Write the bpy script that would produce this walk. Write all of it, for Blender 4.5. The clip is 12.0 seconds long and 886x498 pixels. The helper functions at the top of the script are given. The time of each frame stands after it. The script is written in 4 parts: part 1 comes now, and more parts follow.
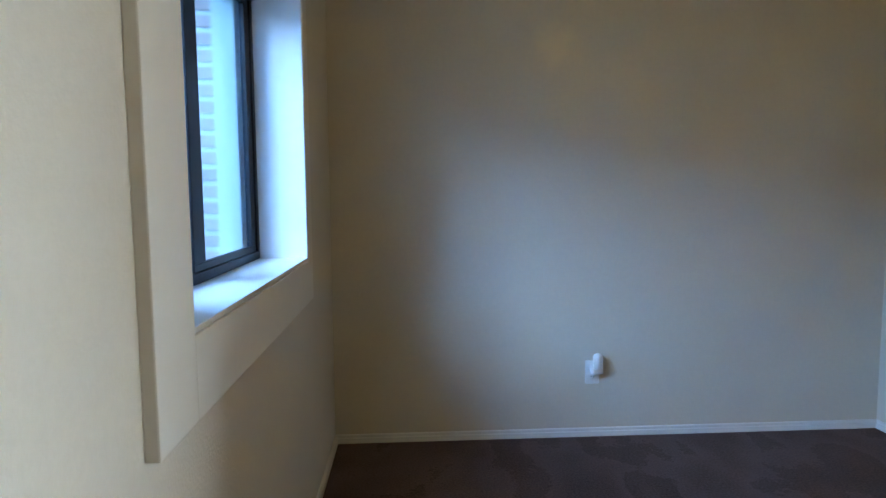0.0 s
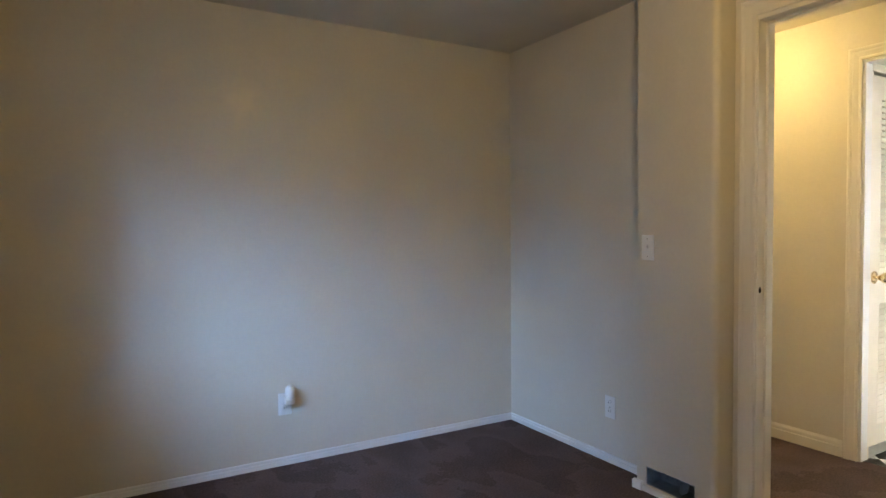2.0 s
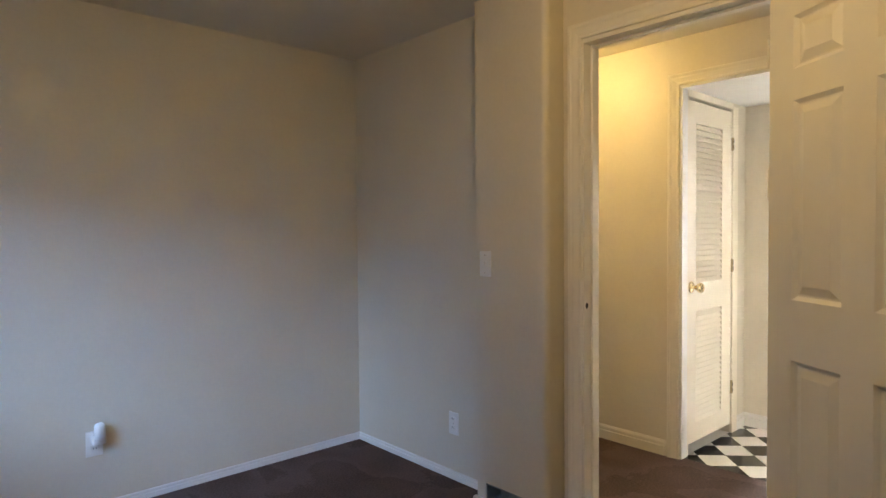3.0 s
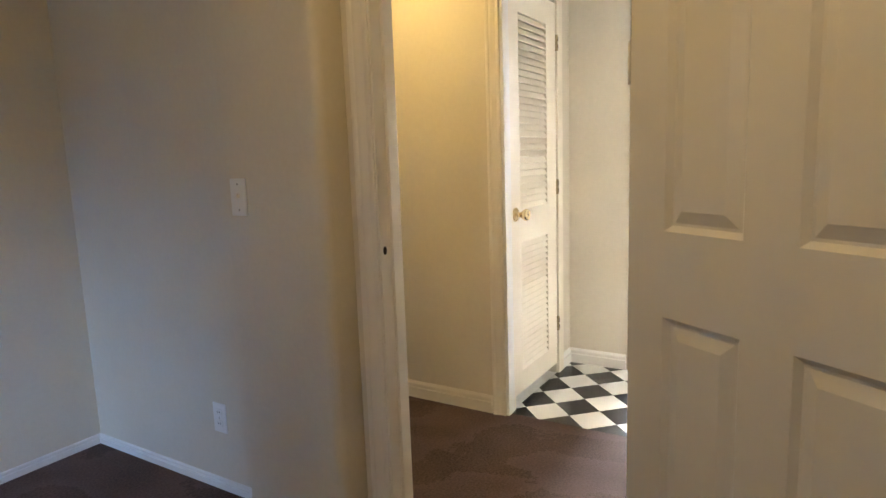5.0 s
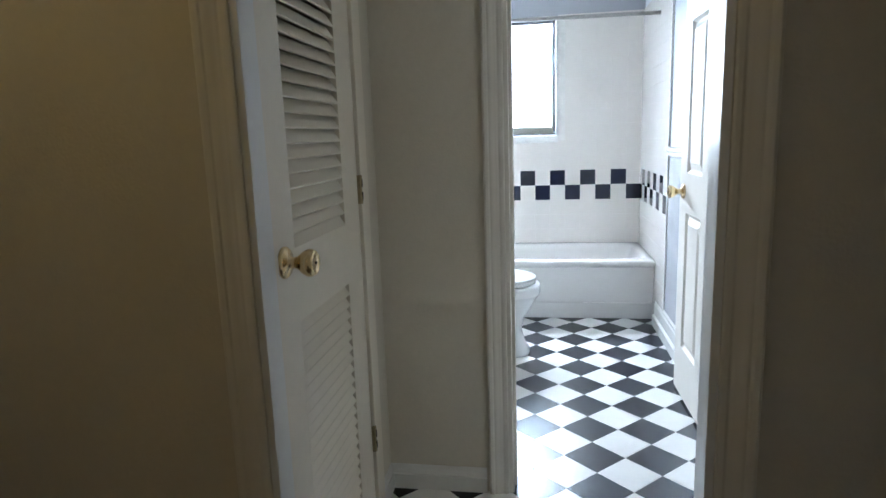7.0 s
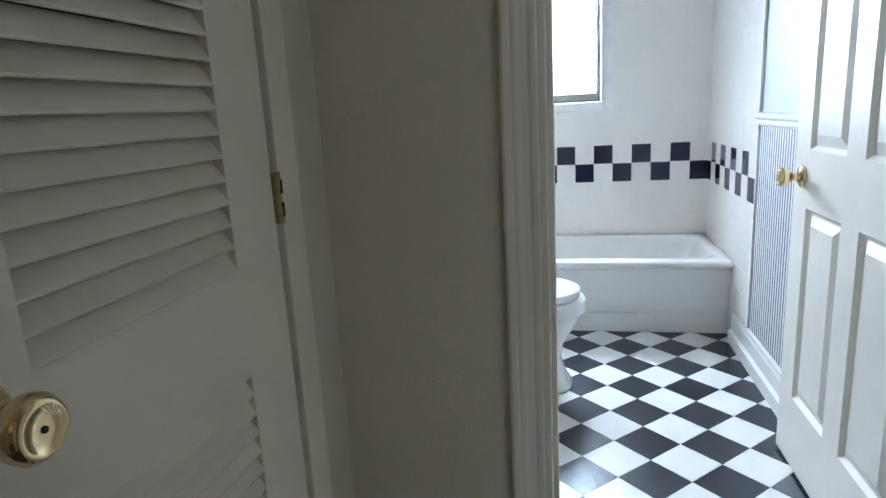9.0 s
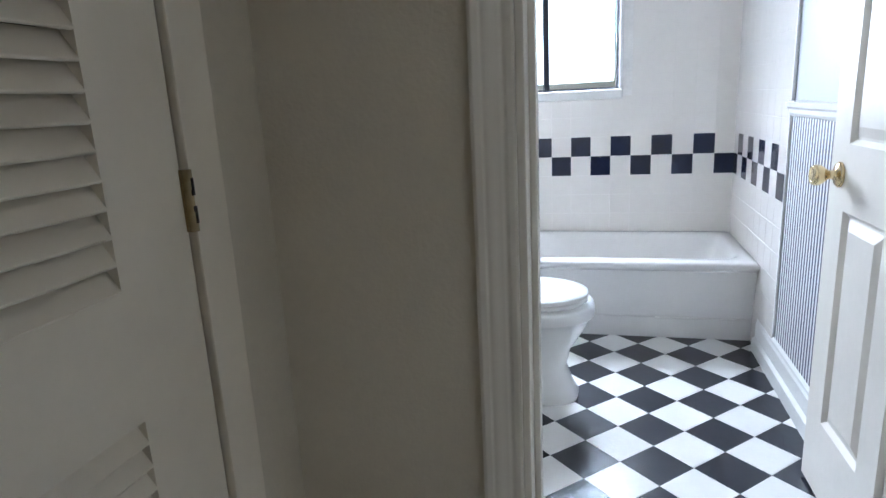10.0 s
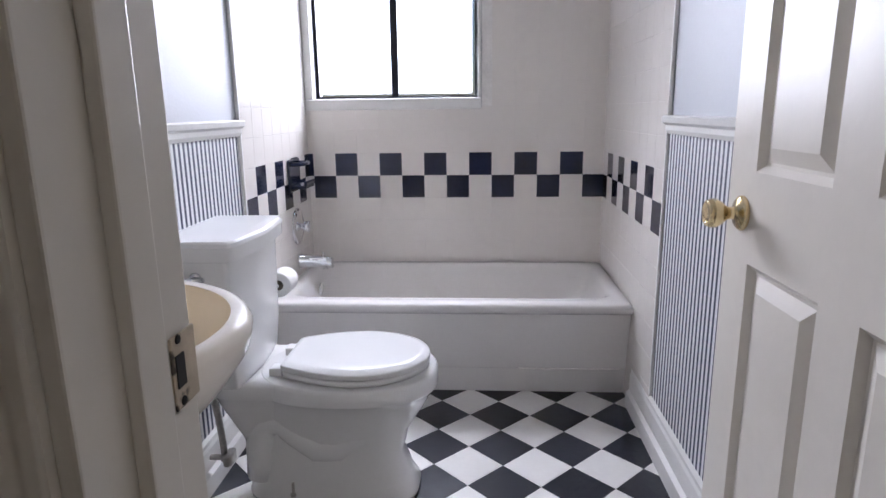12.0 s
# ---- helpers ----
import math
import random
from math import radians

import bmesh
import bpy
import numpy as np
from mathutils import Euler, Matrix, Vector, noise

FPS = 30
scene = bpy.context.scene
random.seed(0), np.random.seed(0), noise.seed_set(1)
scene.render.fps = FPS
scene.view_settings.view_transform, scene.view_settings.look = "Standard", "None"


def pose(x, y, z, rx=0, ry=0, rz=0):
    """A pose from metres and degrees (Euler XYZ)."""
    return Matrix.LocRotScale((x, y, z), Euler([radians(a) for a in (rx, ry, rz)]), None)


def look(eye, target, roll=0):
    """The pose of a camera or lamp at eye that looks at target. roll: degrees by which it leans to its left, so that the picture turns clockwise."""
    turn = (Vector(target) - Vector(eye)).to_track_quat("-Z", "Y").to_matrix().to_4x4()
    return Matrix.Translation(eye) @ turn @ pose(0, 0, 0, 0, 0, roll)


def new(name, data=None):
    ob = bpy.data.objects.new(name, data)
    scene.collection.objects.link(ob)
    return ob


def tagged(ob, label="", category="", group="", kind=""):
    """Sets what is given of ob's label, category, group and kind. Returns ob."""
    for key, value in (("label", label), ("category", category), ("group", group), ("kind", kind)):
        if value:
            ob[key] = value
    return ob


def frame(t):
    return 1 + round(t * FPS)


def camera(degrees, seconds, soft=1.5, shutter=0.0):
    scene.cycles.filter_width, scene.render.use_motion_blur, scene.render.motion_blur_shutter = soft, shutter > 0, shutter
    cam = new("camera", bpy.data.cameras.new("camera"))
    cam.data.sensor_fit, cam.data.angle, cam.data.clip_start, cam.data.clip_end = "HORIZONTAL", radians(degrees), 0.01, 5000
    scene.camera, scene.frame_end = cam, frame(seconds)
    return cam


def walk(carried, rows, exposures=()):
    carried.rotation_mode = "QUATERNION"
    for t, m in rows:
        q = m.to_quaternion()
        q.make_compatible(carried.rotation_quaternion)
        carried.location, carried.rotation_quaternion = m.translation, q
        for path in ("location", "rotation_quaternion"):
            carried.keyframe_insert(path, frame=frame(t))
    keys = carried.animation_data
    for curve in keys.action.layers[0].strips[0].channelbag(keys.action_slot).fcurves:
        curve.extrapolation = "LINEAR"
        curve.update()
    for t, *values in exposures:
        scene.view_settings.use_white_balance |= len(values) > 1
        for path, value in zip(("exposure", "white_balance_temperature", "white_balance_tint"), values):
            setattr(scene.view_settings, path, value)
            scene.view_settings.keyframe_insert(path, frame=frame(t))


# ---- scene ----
LENS = 71.89
ROWS = [
    (0, 0.130, 0.152, 1.179, -3.16, -5.09, 0.46),
    (0.5, 0.181, 0.070, 1.204, -9.91, -5.17, 0.59),
    (1, 0.189, -0.041, 1.243, -16.35, -5.09, 0.69),
    (1.5, 0.201, -0.145, 1.260, -22.12, -4.00, 0.86),
    (2, 0.132, -0.116, 1.214, -30.35, -1.88, 0.44),
    (2.5, 0.225, -0.084, 1.242, -36.64, -1.65, 0.46),
    (3, 0.336, -0.115, 1.274, -42.17, -1.72, 0.48),
    (3.5, 0.414, -0.156, 1.278, -48.18, -3.00, 0.89),
    (3.7, 0.441, -0.181, 1.286, -50.21, -4.08, 0.92),
    (5.3, 1.244, 0.411, 1.209, -60.16, -8.76, 2.15),
    (5.5, 1.373, 0.482, 1.202, -61.39, -8.74, 2.20),
    (6, 1.735, 0.687, 1.168, -66.75, -8.82, 2.03),
    (6.5, 2.092, 0.861, 1.173, -74.31, -9.32, 2.12),
    (6.7, 2.275, 0.919, 1.182, -77.87, -9.77, 1.79),
    (8.3, 3.152, 1.046, 1.177, -84.71, -11.11, 2.08),
    (8.5, 3.196, 1.042, 1.165, -82.99, -11.27, 2.73),
    (9, 3.313, 1.029, 1.162, -78.25, -12.68, 3.17),
    (9.5, 3.419, 0.999, 1.148, -75.75, -13.27, 3.39),
    (10, 3.515, 0.972, 1.153, -75.98, -13.63, 2.89),
    (10.5, 3.626, 0.980, 1.152, -79.69, -13.61, 1.84),
    (11, 3.792, 0.989, 1.125, -83.95, -13.34, 0.53),
    (11.5, 3.952, 0.942, 1.097, -87.09, -12.82, -0.03),
    (12, 4.124, 0.862, 1.112, -86.59, -12.78, 0.72),
]
EXPOSURES = [
    (0.0, 1.9, 5800, 4),
    (1.0, 2.1, 6050, 7),
    (1.5, 2.2, 6350, 11),
    (2.0, 2.18, 6550, 11),
    (3.0, 2.08, 6950, 14),
    (3.5, 2.05, 6950, 16),
    (5.5, 2.05, 6600, 12),
    (6.0, 1.2, 5950, 10),
    (6.5, 0.25, 5700, 9),
    (8.5, -0.72, 5550, 6),
    (9.5, -0.52, 5650, 10),
    (11.0, -0.72, 5950, 16),
    (11.5, -0.88, 6250, 20),
    (12.0, -1.42, 6350, 23),
]
cam = camera(LENS, 12.0)
walk(cam, [(t, pose(x, y, z, 90 + pitch, roll, yaw)) for t, x, y, z, yaw, pitch, roll in ROWS], EXPOSURES)

# ---- light ----
world = bpy.data.worlds.new("sky")
scene.world = world
world.use_nodes = True
wn = world.node_tree
sky = wn.nodes.new("ShaderNodeTexSky")
sky.sky_type, sky.sun_disc = "NISHITA", False
sky.sun_elevation, sky.sun_rotation = radians(59), radians(190)
wn.nodes["Background"].inputs["Strength"].default_value = 0.12
wn.links.new(sky.outputs[0], wn.nodes["Background"].inputs["Color"])


def area(name, eye, target, sx, sy, watts, color):
    data = bpy.data.lights.new(name, "AREA")
    data.shape, data.size, data.size_y, data.energy, data.color = "RECTANGLE", sx, sy, watts, color
    ob = new(name, data)
    ob.matrix_basis = look(eye, target)
    return ob


# daylight standing in the two window openings, and the hall's warm ceiling lamp
area("bedroom_daylight", (-4.40, -1.35, 4.05), (-0.3, 1.69, 1.4), 4.2, 3.0, 340, (0.39, 0.595, 1.0))
area("bathroom_daylight", (8.35, 1.27, 2.15), (7.07, 1.17, 0.61), 2.0, 2.8, 1750, (0.84, 0.92, 1.0))
bulb = bpy.data.lights.new("hall_bulb", "POINT")
bulb.energy, bulb.color, bulb.shadow_soft_size = 3.6, (1.0, 0.72, 0.27), 0.06
new("hall_bulb", bulb).location = (2.98, 2.08, 2.18)
lamp = bpy.data.lights.new("bedroom_bulb", "POINT")
lamp.energy, lamp.color, lamp.shadow_soft_size = 3.5, (1.0, 0.71, 0.30), 0.10
new("bedroom_bulb", lamp).location = (1.42, 0.75, 2.15)
sun = bpy.data.lights.new("sun", "SUN")
sun.energy, sun.angle, sun.color = 0.5, radians(10), (1.0, 0.96, 0.9)
new("sun", sun).matrix_basis = look((0, 0, 10), (1.0, 6.0, 0))


# ---- materials ----
def material(name, color, rough=0.5, metal=0.0, vary=0.08, scale=6.0, fine=90.0, bump=0.15, bump_scale=None, coat=0.0, dirt=None, spec=0.5, grain=0.35):
    m = bpy.data.materials.new(name)
    m.use_nodes = True
    n, l = m.node_tree.nodes, m.node_tree.links
    b = n["Principled BSDF"]
    b.inputs["Roughness"].default_value, b.inputs["Metallic"].default_value = rough, metal
    b.inputs["Coat Weight"].default_value = coat
    b.inputs["Specular IOR Level"].default_value = spec
    co = n.new("ShaderNodeNewGeometry")
    big = n.new("ShaderNodeTexNoise")
    big.inputs["Scale"].default_value, big.inputs["Detail"].default_value = scale, 5
    small = n.new("ShaderNodeTexNoise")
    small.inputs["Scale"].default_value, small.inputs["Detail"].default_value = fine, 3
    l.new(co.outputs["Position"], big.inputs["Vector"])
    l.new(co.outputs["Position"], small.inputs["Vector"])
    mix = n.new("ShaderNodeMix")
    mix.data_type = "RGBA"
    mix.inputs["A"].default_value = (*[c * (1 - vary) for c in color], 1)
    mix.inputs["B"].default_value = (*[min(1, c * (1 + vary)) for c in color], 1)
    add = n.new("ShaderNodeMath")
    add.operation = "MULTIPLY_ADD"
    add.inputs[1].default_value = grain
    l.new(small.outputs["Fac"], add.inputs[0])
    half = n.new("ShaderNodeMath")
    half.operation = "MULTIPLY"
    half.inputs[1].default_value = 1 - grain
    l.new(big.outputs["Fac"], half.inputs[0])
    l.new(half.outputs[0], add.inputs[2])
    ramp = n.new("ShaderNodeMapRange")
    ramp.inputs["From Min"].default_value, ramp.inputs["From Max"].default_value = 0.3, 0.7
    l.new(add.outputs[0], ramp.inputs["Value"])
    l.new(ramp.outputs["Result"], mix.inputs["Factor"])
    out = mix.outputs["Result"]
    if dirt:
        spots = n.new("ShaderNodeTexNoise")
        spots.inputs["Scale"].default_value, spots.inputs["Detail"].default_value = dirt[1], 6
        l.new(co.outputs["Position"], spots.inputs["Vector"])
        sr = n.new("ShaderNodeMapRange")
        sr.inputs["From Min"].default_value, sr.inputs["From Max"].default_value, sr.inputs["To Max"].default_value = *(dirt[3] if len(dirt) > 3 else (0.55, 0.75)), dirt[2]
        l.new(spots.outputs["Fac"], sr.inputs["Value"])
        dm = n.new("ShaderNodeMix")
        dm.data_type = "RGBA"
        l.new(out, dm.inputs["A"])
        dm.inputs["B"].default_value = (*dirt[0], 1)
        l.new(sr.outputs["Result"], dm.inputs["Factor"])
        out = dm.outputs["Result"]
    l.new(out, b.inputs["Base Color"])
    if bump:
        bt = n.new("ShaderNodeTexNoise")
        bt.inputs["Scale"].default_value, bt.inputs["Detail"].default_value = bump_scale or fine, 4
        l.new(co.outputs["Position"], bt.inputs["Vector"])
        bn = n.new("ShaderNodeBump")
        bn.inputs["Strength"].default_value, bn.inputs["Distance"].default_value = bump, 0.004
        l.new(bt.outputs["Fac"], bn.inputs["Height"])
        l.new(bn.outputs["Normal"], b.inputs["Normal"])
    return m


CREAM = material("cream_wall_paint", (0.67, 0.615, 0.51), 0.42, vary=0.05, scale=2.5, fine=60, bump=0.25, bump_scale=140)
CEIL = material("ceiling_paint", (0.70, 0.66, 0.58), 0.8, vary=0.05, scale=3, fine=80, bump=0.35, bump_scale=90)
WHITECEIL = material("white_ceiling_paint", (0.80, 0.80, 0.78), 0.8, vary=0.03, bump=0.3)
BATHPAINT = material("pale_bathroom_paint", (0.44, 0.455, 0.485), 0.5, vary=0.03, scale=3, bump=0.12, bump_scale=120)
TRIM = material("cream_trim_paint", (0.76, 0.72, 0.63), 0.38, vary=0.025, scale=4, fine=25, bump=0.03, bump_scale=30)
BATHTRIM = material("off_white_trim_paint", (0.74, 0.70, 0.63), 0.36, vary=0.025, scale=4, fine=25, bump=0.03, bump_scale=30)
WHITE = material("white_trim_paint", (0.80, 0.79, 0.76), 0.33, vary=0.04, scale=8, fine=40, bump=0.06, bump_scale=60)
LOUVRE = material("cream_louvre_paint", (0.81, 0.745, 0.63), 0.36, vary=0.03, scale=5, fine=40, bump=0.05, bump_scale=50)
DOORPAINT = material("warm_white_door_paint", (0.78, 0.73, 0.655), 0.30, vary=0.03, scale=8, fine=40, bump=0.06, bump_scale=60)


def carpet():
    """Cut pile, brushed this way and that: long lighter streaks with one crisp edge each."""
    m = material("brown_carpet", (0.092, 0.064, 0.057), 0.95, vary=0.5, grain=0.7, scale=3.5, fine=110, bump=1.0, bump_scale=160, spec=0.1)
    n, l = m.node_tree.nodes, m.node_tree.links
    b = n["Principled BSDF"]
    base = b.inputs["Base Color"].links[0].from_socket
    geo = n.new("ShaderNodeNewGeometry")
    turn = n.new("ShaderNodeMapping")
    turn.inputs["Rotation"].default_value = (0, 0, radians(32))
    turn.inputs["Scale"].default_value = (3.4, 1.9, 1.0)
    l.new(geo.outputs["Position"], turn.inputs["Vector"])
    warp = n.new("ShaderNodeTexNoise")
    warp.inputs["Scale"].default_value, warp.inputs["Detail"].default_value = 1.0, 1.5
    warp.inputs["Distortion"].default_value = 0.25
    l.new(turn.outputs[0], warp.inputs["Vector"])
    mul = n.new("ShaderNodeMath")
    mul.operation = "MULTIPLY"
    mul.inputs[1].default_value = 3.4
    tuft = n.new("ShaderNodeTexNoise")
    tuft.inputs["Scale"].default_value, tuft.inputs["Detail"].default_value = 45, 3
    l.new(geo.outputs["Position"], tuft.inputs["Vector"])
    fray = n.new("ShaderNodeMath")
    fray.operation = "MULTIPLY_ADD"
    fray.inputs[1].default_value = 0.12
    l.new(tuft.outputs["Fac"], fray.inputs[0])
    l.new(warp.outputs["Fac"], fray.inputs[2])
    l.new(fray.outputs[0], mul.inputs[0])
    saw = n.new("ShaderNodeMath")
    saw.operation = "FRACT"
    l.new(mul.outputs[0], saw.inputs[0])
    mr = n.new("ShaderNodeMapRange")
    mr.inputs["From Min"].default_value, mr.inputs["From Max"].default_value = 0.25, 1.0
    mr.inputs["To Max"].default_value = 0.28
    l.new(saw.outputs[0], mr.inputs["Value"])
    mx = n.new("ShaderNodeMix")
    mx.data_type = "RGBA"
    mx.inputs["B"].default_value = (0.20, 0.145, 0.135, 1)
    l.new(base, mx.inputs["A"])
    l.new(mr.outputs["Result"], mx.inputs["Factor"])
    l.new(mx.outputs["Result"], b.inputs["Base Color"])
    return m


CARPET = carpet()
BLACKTILE = material("black_floor_tile", (0.016, 0.018, 0.027), 0.20, vary=0.35, scale=14, fine=70, bump=0.22, bump_scale=45)
WHITETILE = material("white_floor_tile", (0.80, 0.785, 0.75), 0.22, vary=0.04, scale=10, fine=50, bump=0.15, bump_scale=45, dirt=((0.55, 0.52, 0.47), 5, 0.35))
GROUT = material("grout", (0.79, 0.76, 0.725), 0.8, vary=0.12, scale=12, bump=0.3)
WALLTILE = material("white_glazed_tile", (0.81, 0.765, 0.715), 0.12, vary=0.025, scale=5, fine=30, bump=0.05, bump_scale=18)
NAVYTILE = material("navy_glazed_tile", (0.010, 0.014, 0.036), 0.12, vary=0.3, scale=10, bump=0.04, bump_scale=18)
PORCELAIN = material("white_porcelain", (0.82, 0.82, 0.81), 0.08, vary=0.015, scale=5, bump=0, coat=0.4)
ENAMEL = material("tub_enamel", (0.81, 0.785, 0.755), 0.14, vary=0.03, scale=4, bump=0.02, bump_scale=12, dirt=((0.60, 0.56, 0.50), 3, 0.3))
BISQUE = material("peach_porcelain", (0.90, 0.78, 0.61), 0.10, vary=0.02, scale=5, bump=0, coat=0.4)
SINKRIM = material("cream_porcelain", (0.82, 0.76, 0.68), 0.10, vary=0.02, scale=5, bump=0, coat=0.4)
BRASS = material("polished_brass", (0.80, 0.64, 0.38), 0.16, metal=1.0, vary=0.12, scale=30, bump=0.03)
DULLBRASS = material("tarnished_brass", (0.42, 0.34, 0.20), 0.38, metal=1.0, vary=0.25, scale=60, bump=0.1)
WORNBRASS = material("worn_painted_brass", (0.50, 0.42, 0.31), 0.45, metal=0.6, vary=0.2, scale=40, bump=0.1, dirt=((0.03, 0.025, 0.02), 60, 0.9, (0.56, 0.64)))
CHROME = material("chrome", (0.80, 0.81, 0.82), 0.08, metal=1.0, vary=0.03, bump=0)
STEEL = material("worn_steel", (0.45, 0.43, 0.40), 0.35, metal=1.0, vary=0.2, scale=50, bump=0.1)
DARKFRAME = material("dark_bronze_aluminium", (0.011, 0.012, 0.015), 0.45, metal=0.0, vary=0.2, scale=20, bump=0.05, spec=0.2)
PLASTIC = material("white_plastic", (0.80, 0.80, 0.78), 0.35, vary=0.02, bump=0)
DARK = material("dark_hole", (0.012, 0.010, 0.009), 0.8, vary=0.2, bump=0)
DUCT = material("galvanised_duct", (0.30, 0.36, 0.42), 0.35, metal=0.7, vary=0.25, scale=25, bump=0.1)
PAPER = material("toilet_paper", (0.84, 0.83, 0.81), 0.9, vary=0.03, scale=30, bump=0.4, bump_scale=200)
BRICK = material("red_brick", (0.40, 0.25, 0.21), 0.85, vary=0.3, scale=9, fine=120, bump=0.6)
MORTAR = material("mortar", (0.72, 0.70, 0.66), 0.9, vary=0.15, bump=0.5)
# dark brown that stands in for shade inside the closet and paper roll
SHADOWGAP = material("shade_brown", (0.10, 0.08, 0.06), 0.7, vary=0.2, bump=0.1)
GRASS = material("ground", (0.16, 0.15, 0.12), 0.95, vary=0.3, bump=0.6)


def pale_spot_wall():
    """The wall paint with one soft-edged patch of paler, warmer colour mixed in."""
    m = material("pale_spot_cream_wall_paint", (0.67, 0.615, 0.51), 0.42, vary=0.05, scale=2.5, fine=60, bump=0.25, bump_scale=140)
    n, l = m.node_tree.nodes, m.node_tree.links
    b = n["Principled BSDF"]
    base = b.inputs["Base Color"].links[0].from_socket
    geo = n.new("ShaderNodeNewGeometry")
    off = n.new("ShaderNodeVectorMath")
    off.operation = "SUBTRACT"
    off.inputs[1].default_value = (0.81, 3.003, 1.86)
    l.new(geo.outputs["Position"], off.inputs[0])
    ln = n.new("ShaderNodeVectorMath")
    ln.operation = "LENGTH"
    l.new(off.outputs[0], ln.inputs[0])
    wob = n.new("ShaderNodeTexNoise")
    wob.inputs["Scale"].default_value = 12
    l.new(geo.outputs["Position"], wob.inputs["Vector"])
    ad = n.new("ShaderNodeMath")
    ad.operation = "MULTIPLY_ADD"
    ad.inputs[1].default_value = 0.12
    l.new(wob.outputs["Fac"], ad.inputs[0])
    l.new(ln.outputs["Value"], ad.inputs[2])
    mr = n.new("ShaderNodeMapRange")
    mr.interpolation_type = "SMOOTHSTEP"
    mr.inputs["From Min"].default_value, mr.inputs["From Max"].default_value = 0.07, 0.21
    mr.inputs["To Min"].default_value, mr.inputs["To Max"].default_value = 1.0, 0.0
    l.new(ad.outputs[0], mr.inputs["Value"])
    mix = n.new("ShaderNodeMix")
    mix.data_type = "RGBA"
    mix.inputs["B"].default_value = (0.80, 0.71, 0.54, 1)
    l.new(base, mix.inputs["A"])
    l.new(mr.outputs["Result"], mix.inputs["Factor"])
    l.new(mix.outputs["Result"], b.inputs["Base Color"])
    return m


PALESPOT = pale_spot_wall()


def striped_paper():
    m = material("striped_wallpaper", (0.78, 0.78, 0.78), 0.55, vary=0.02, bump=0.06)
    n, l = m.node_tree.nodes, m.node_tree.links
    b = n["Principled BSDF"]
    base = b.inputs["Base Color"].links[0].from_socket
    geo = n.new("ShaderNodeNewGeometry")
    sep = n.new("ShaderNodeSeparateXYZ")
    l.new(geo.outputs["Position"], sep.inputs[0])
    ph = n.new("ShaderNodeMath")
    ph.operation = "DIVIDE"
    ph.inputs[1].default_value = 0.027
    l.new(sep.outputs["X"], ph.inputs[0])
    fr = n.new("ShaderNodeMath")
    fr.operation = "FRACT"
    l.new(ph.outputs[0], fr.inputs[0])
    gt = n.new("ShaderNodeMath")
    gt.operation = "GREATER_THAN"
    gt.inputs[1].default_value = 0.54
    l.new(fr.outputs[0], gt.inputs[0])
    mx = n.new("ShaderNodeMix")
    mx.data_type = "RGBA"
    l.new(base, mx.inputs["A"])
    mx.inputs["B"].default_value = (0.02, 0.025, 0.06, 1)
    l.new(gt.outputs[0], mx.inputs["Factor"])
    l.new(mx.outputs["Result"], b.inputs["Base Color"])
    return m


STRIPES = striped_paper()


def glass(name, rough=0.0, tint=(0.95, 0.98, 1.0)):
    m = bpy.data.materials.new(name)
    m.use_nodes = True
    b = m.node_tree.nodes["Principled BSDF"]
    b.inputs["Base Color"].default_value = (*tint, 1)
    b.inputs["Roughness"].default_value = rough
    b.inputs["Transmission Weight"].default_value = 1.0
    b.inputs["IOR"].default_value = 1.45
    return m


GLASS = glass("window_glass", 0.03, (0.9, 0.96, 1.0))
HAZYGLASS = glass("hazy_window_glass", 0.05, (0.42, 0.74, 1.0))


# ---- building helpers ----
def smooth_sharp(bm, smooth):
    for fc in bm.faces:
        fc.smooth = smooth


def root_pose(ob):
    while ob.parent:
        ob = ob.parent
    return ob.matrix_basis


def part(name, bm, mat, parent=None, label="", smooth=False, local=False, kind=""):
    """One mesh object; bm in world coordinates unless local."""
    smooth_sharp(bm, smooth)
    if parent is not None and not local:
        bm.transform(root_pose(parent).inverted())
    me = bpy.data.meshes.new(name)
    bm.to_mesh(me)
    bm.free()
    me.materials.append(mat)
    ob = new(name, me)
    if parent is not None:
        ob.parent = parent
    return tagged(ob, label, kind=kind)


def thing(name, at, label, category, group="", turn=0.0):
    ob = new(name)
    ob.empty_display_size = 0.05
    ob.matrix_basis = pose(*at, 0, 0, turn)
    return tagged(ob, label, category, group)


def structure(ob, label="", category=""):
    return tagged(ob, label, category, kind="structure")


def add_box(bm, x0, x1, y0, y1, z0, z1):
    v = [bm.verts.new(p) for p in ((x0, y0, z0), (x1, y0, z0), (x1, y1, z0), (x0, y1, z0), (x0, y0, z1), (x1, y0, z1), (x1, y1, z1), (x0, y1, z1))]
    for f in ((0, 3, 2, 1), (4, 5, 6, 7), (0, 1, 5, 4), (1, 2, 6, 5), (2, 3, 7, 6), (3, 0, 4, 7)):
        bm.faces.new([v[i] for i in f])
    return v


def box(x0, x1, y0, y1, z0, z1, bevel=0.0, seg=2):
    bm = bmesh.new()
    add_box(bm, min(x0, x1), max(x0, x1), min(y0, y1), max(y0, y1), min(z0, z1), max(z0, z1))
    if bevel:
        bmesh.ops.bevel(bm, geom=bm.edges[:], offset=bevel, segments=seg, profile=0.6, affect="EDGES")
    return bm


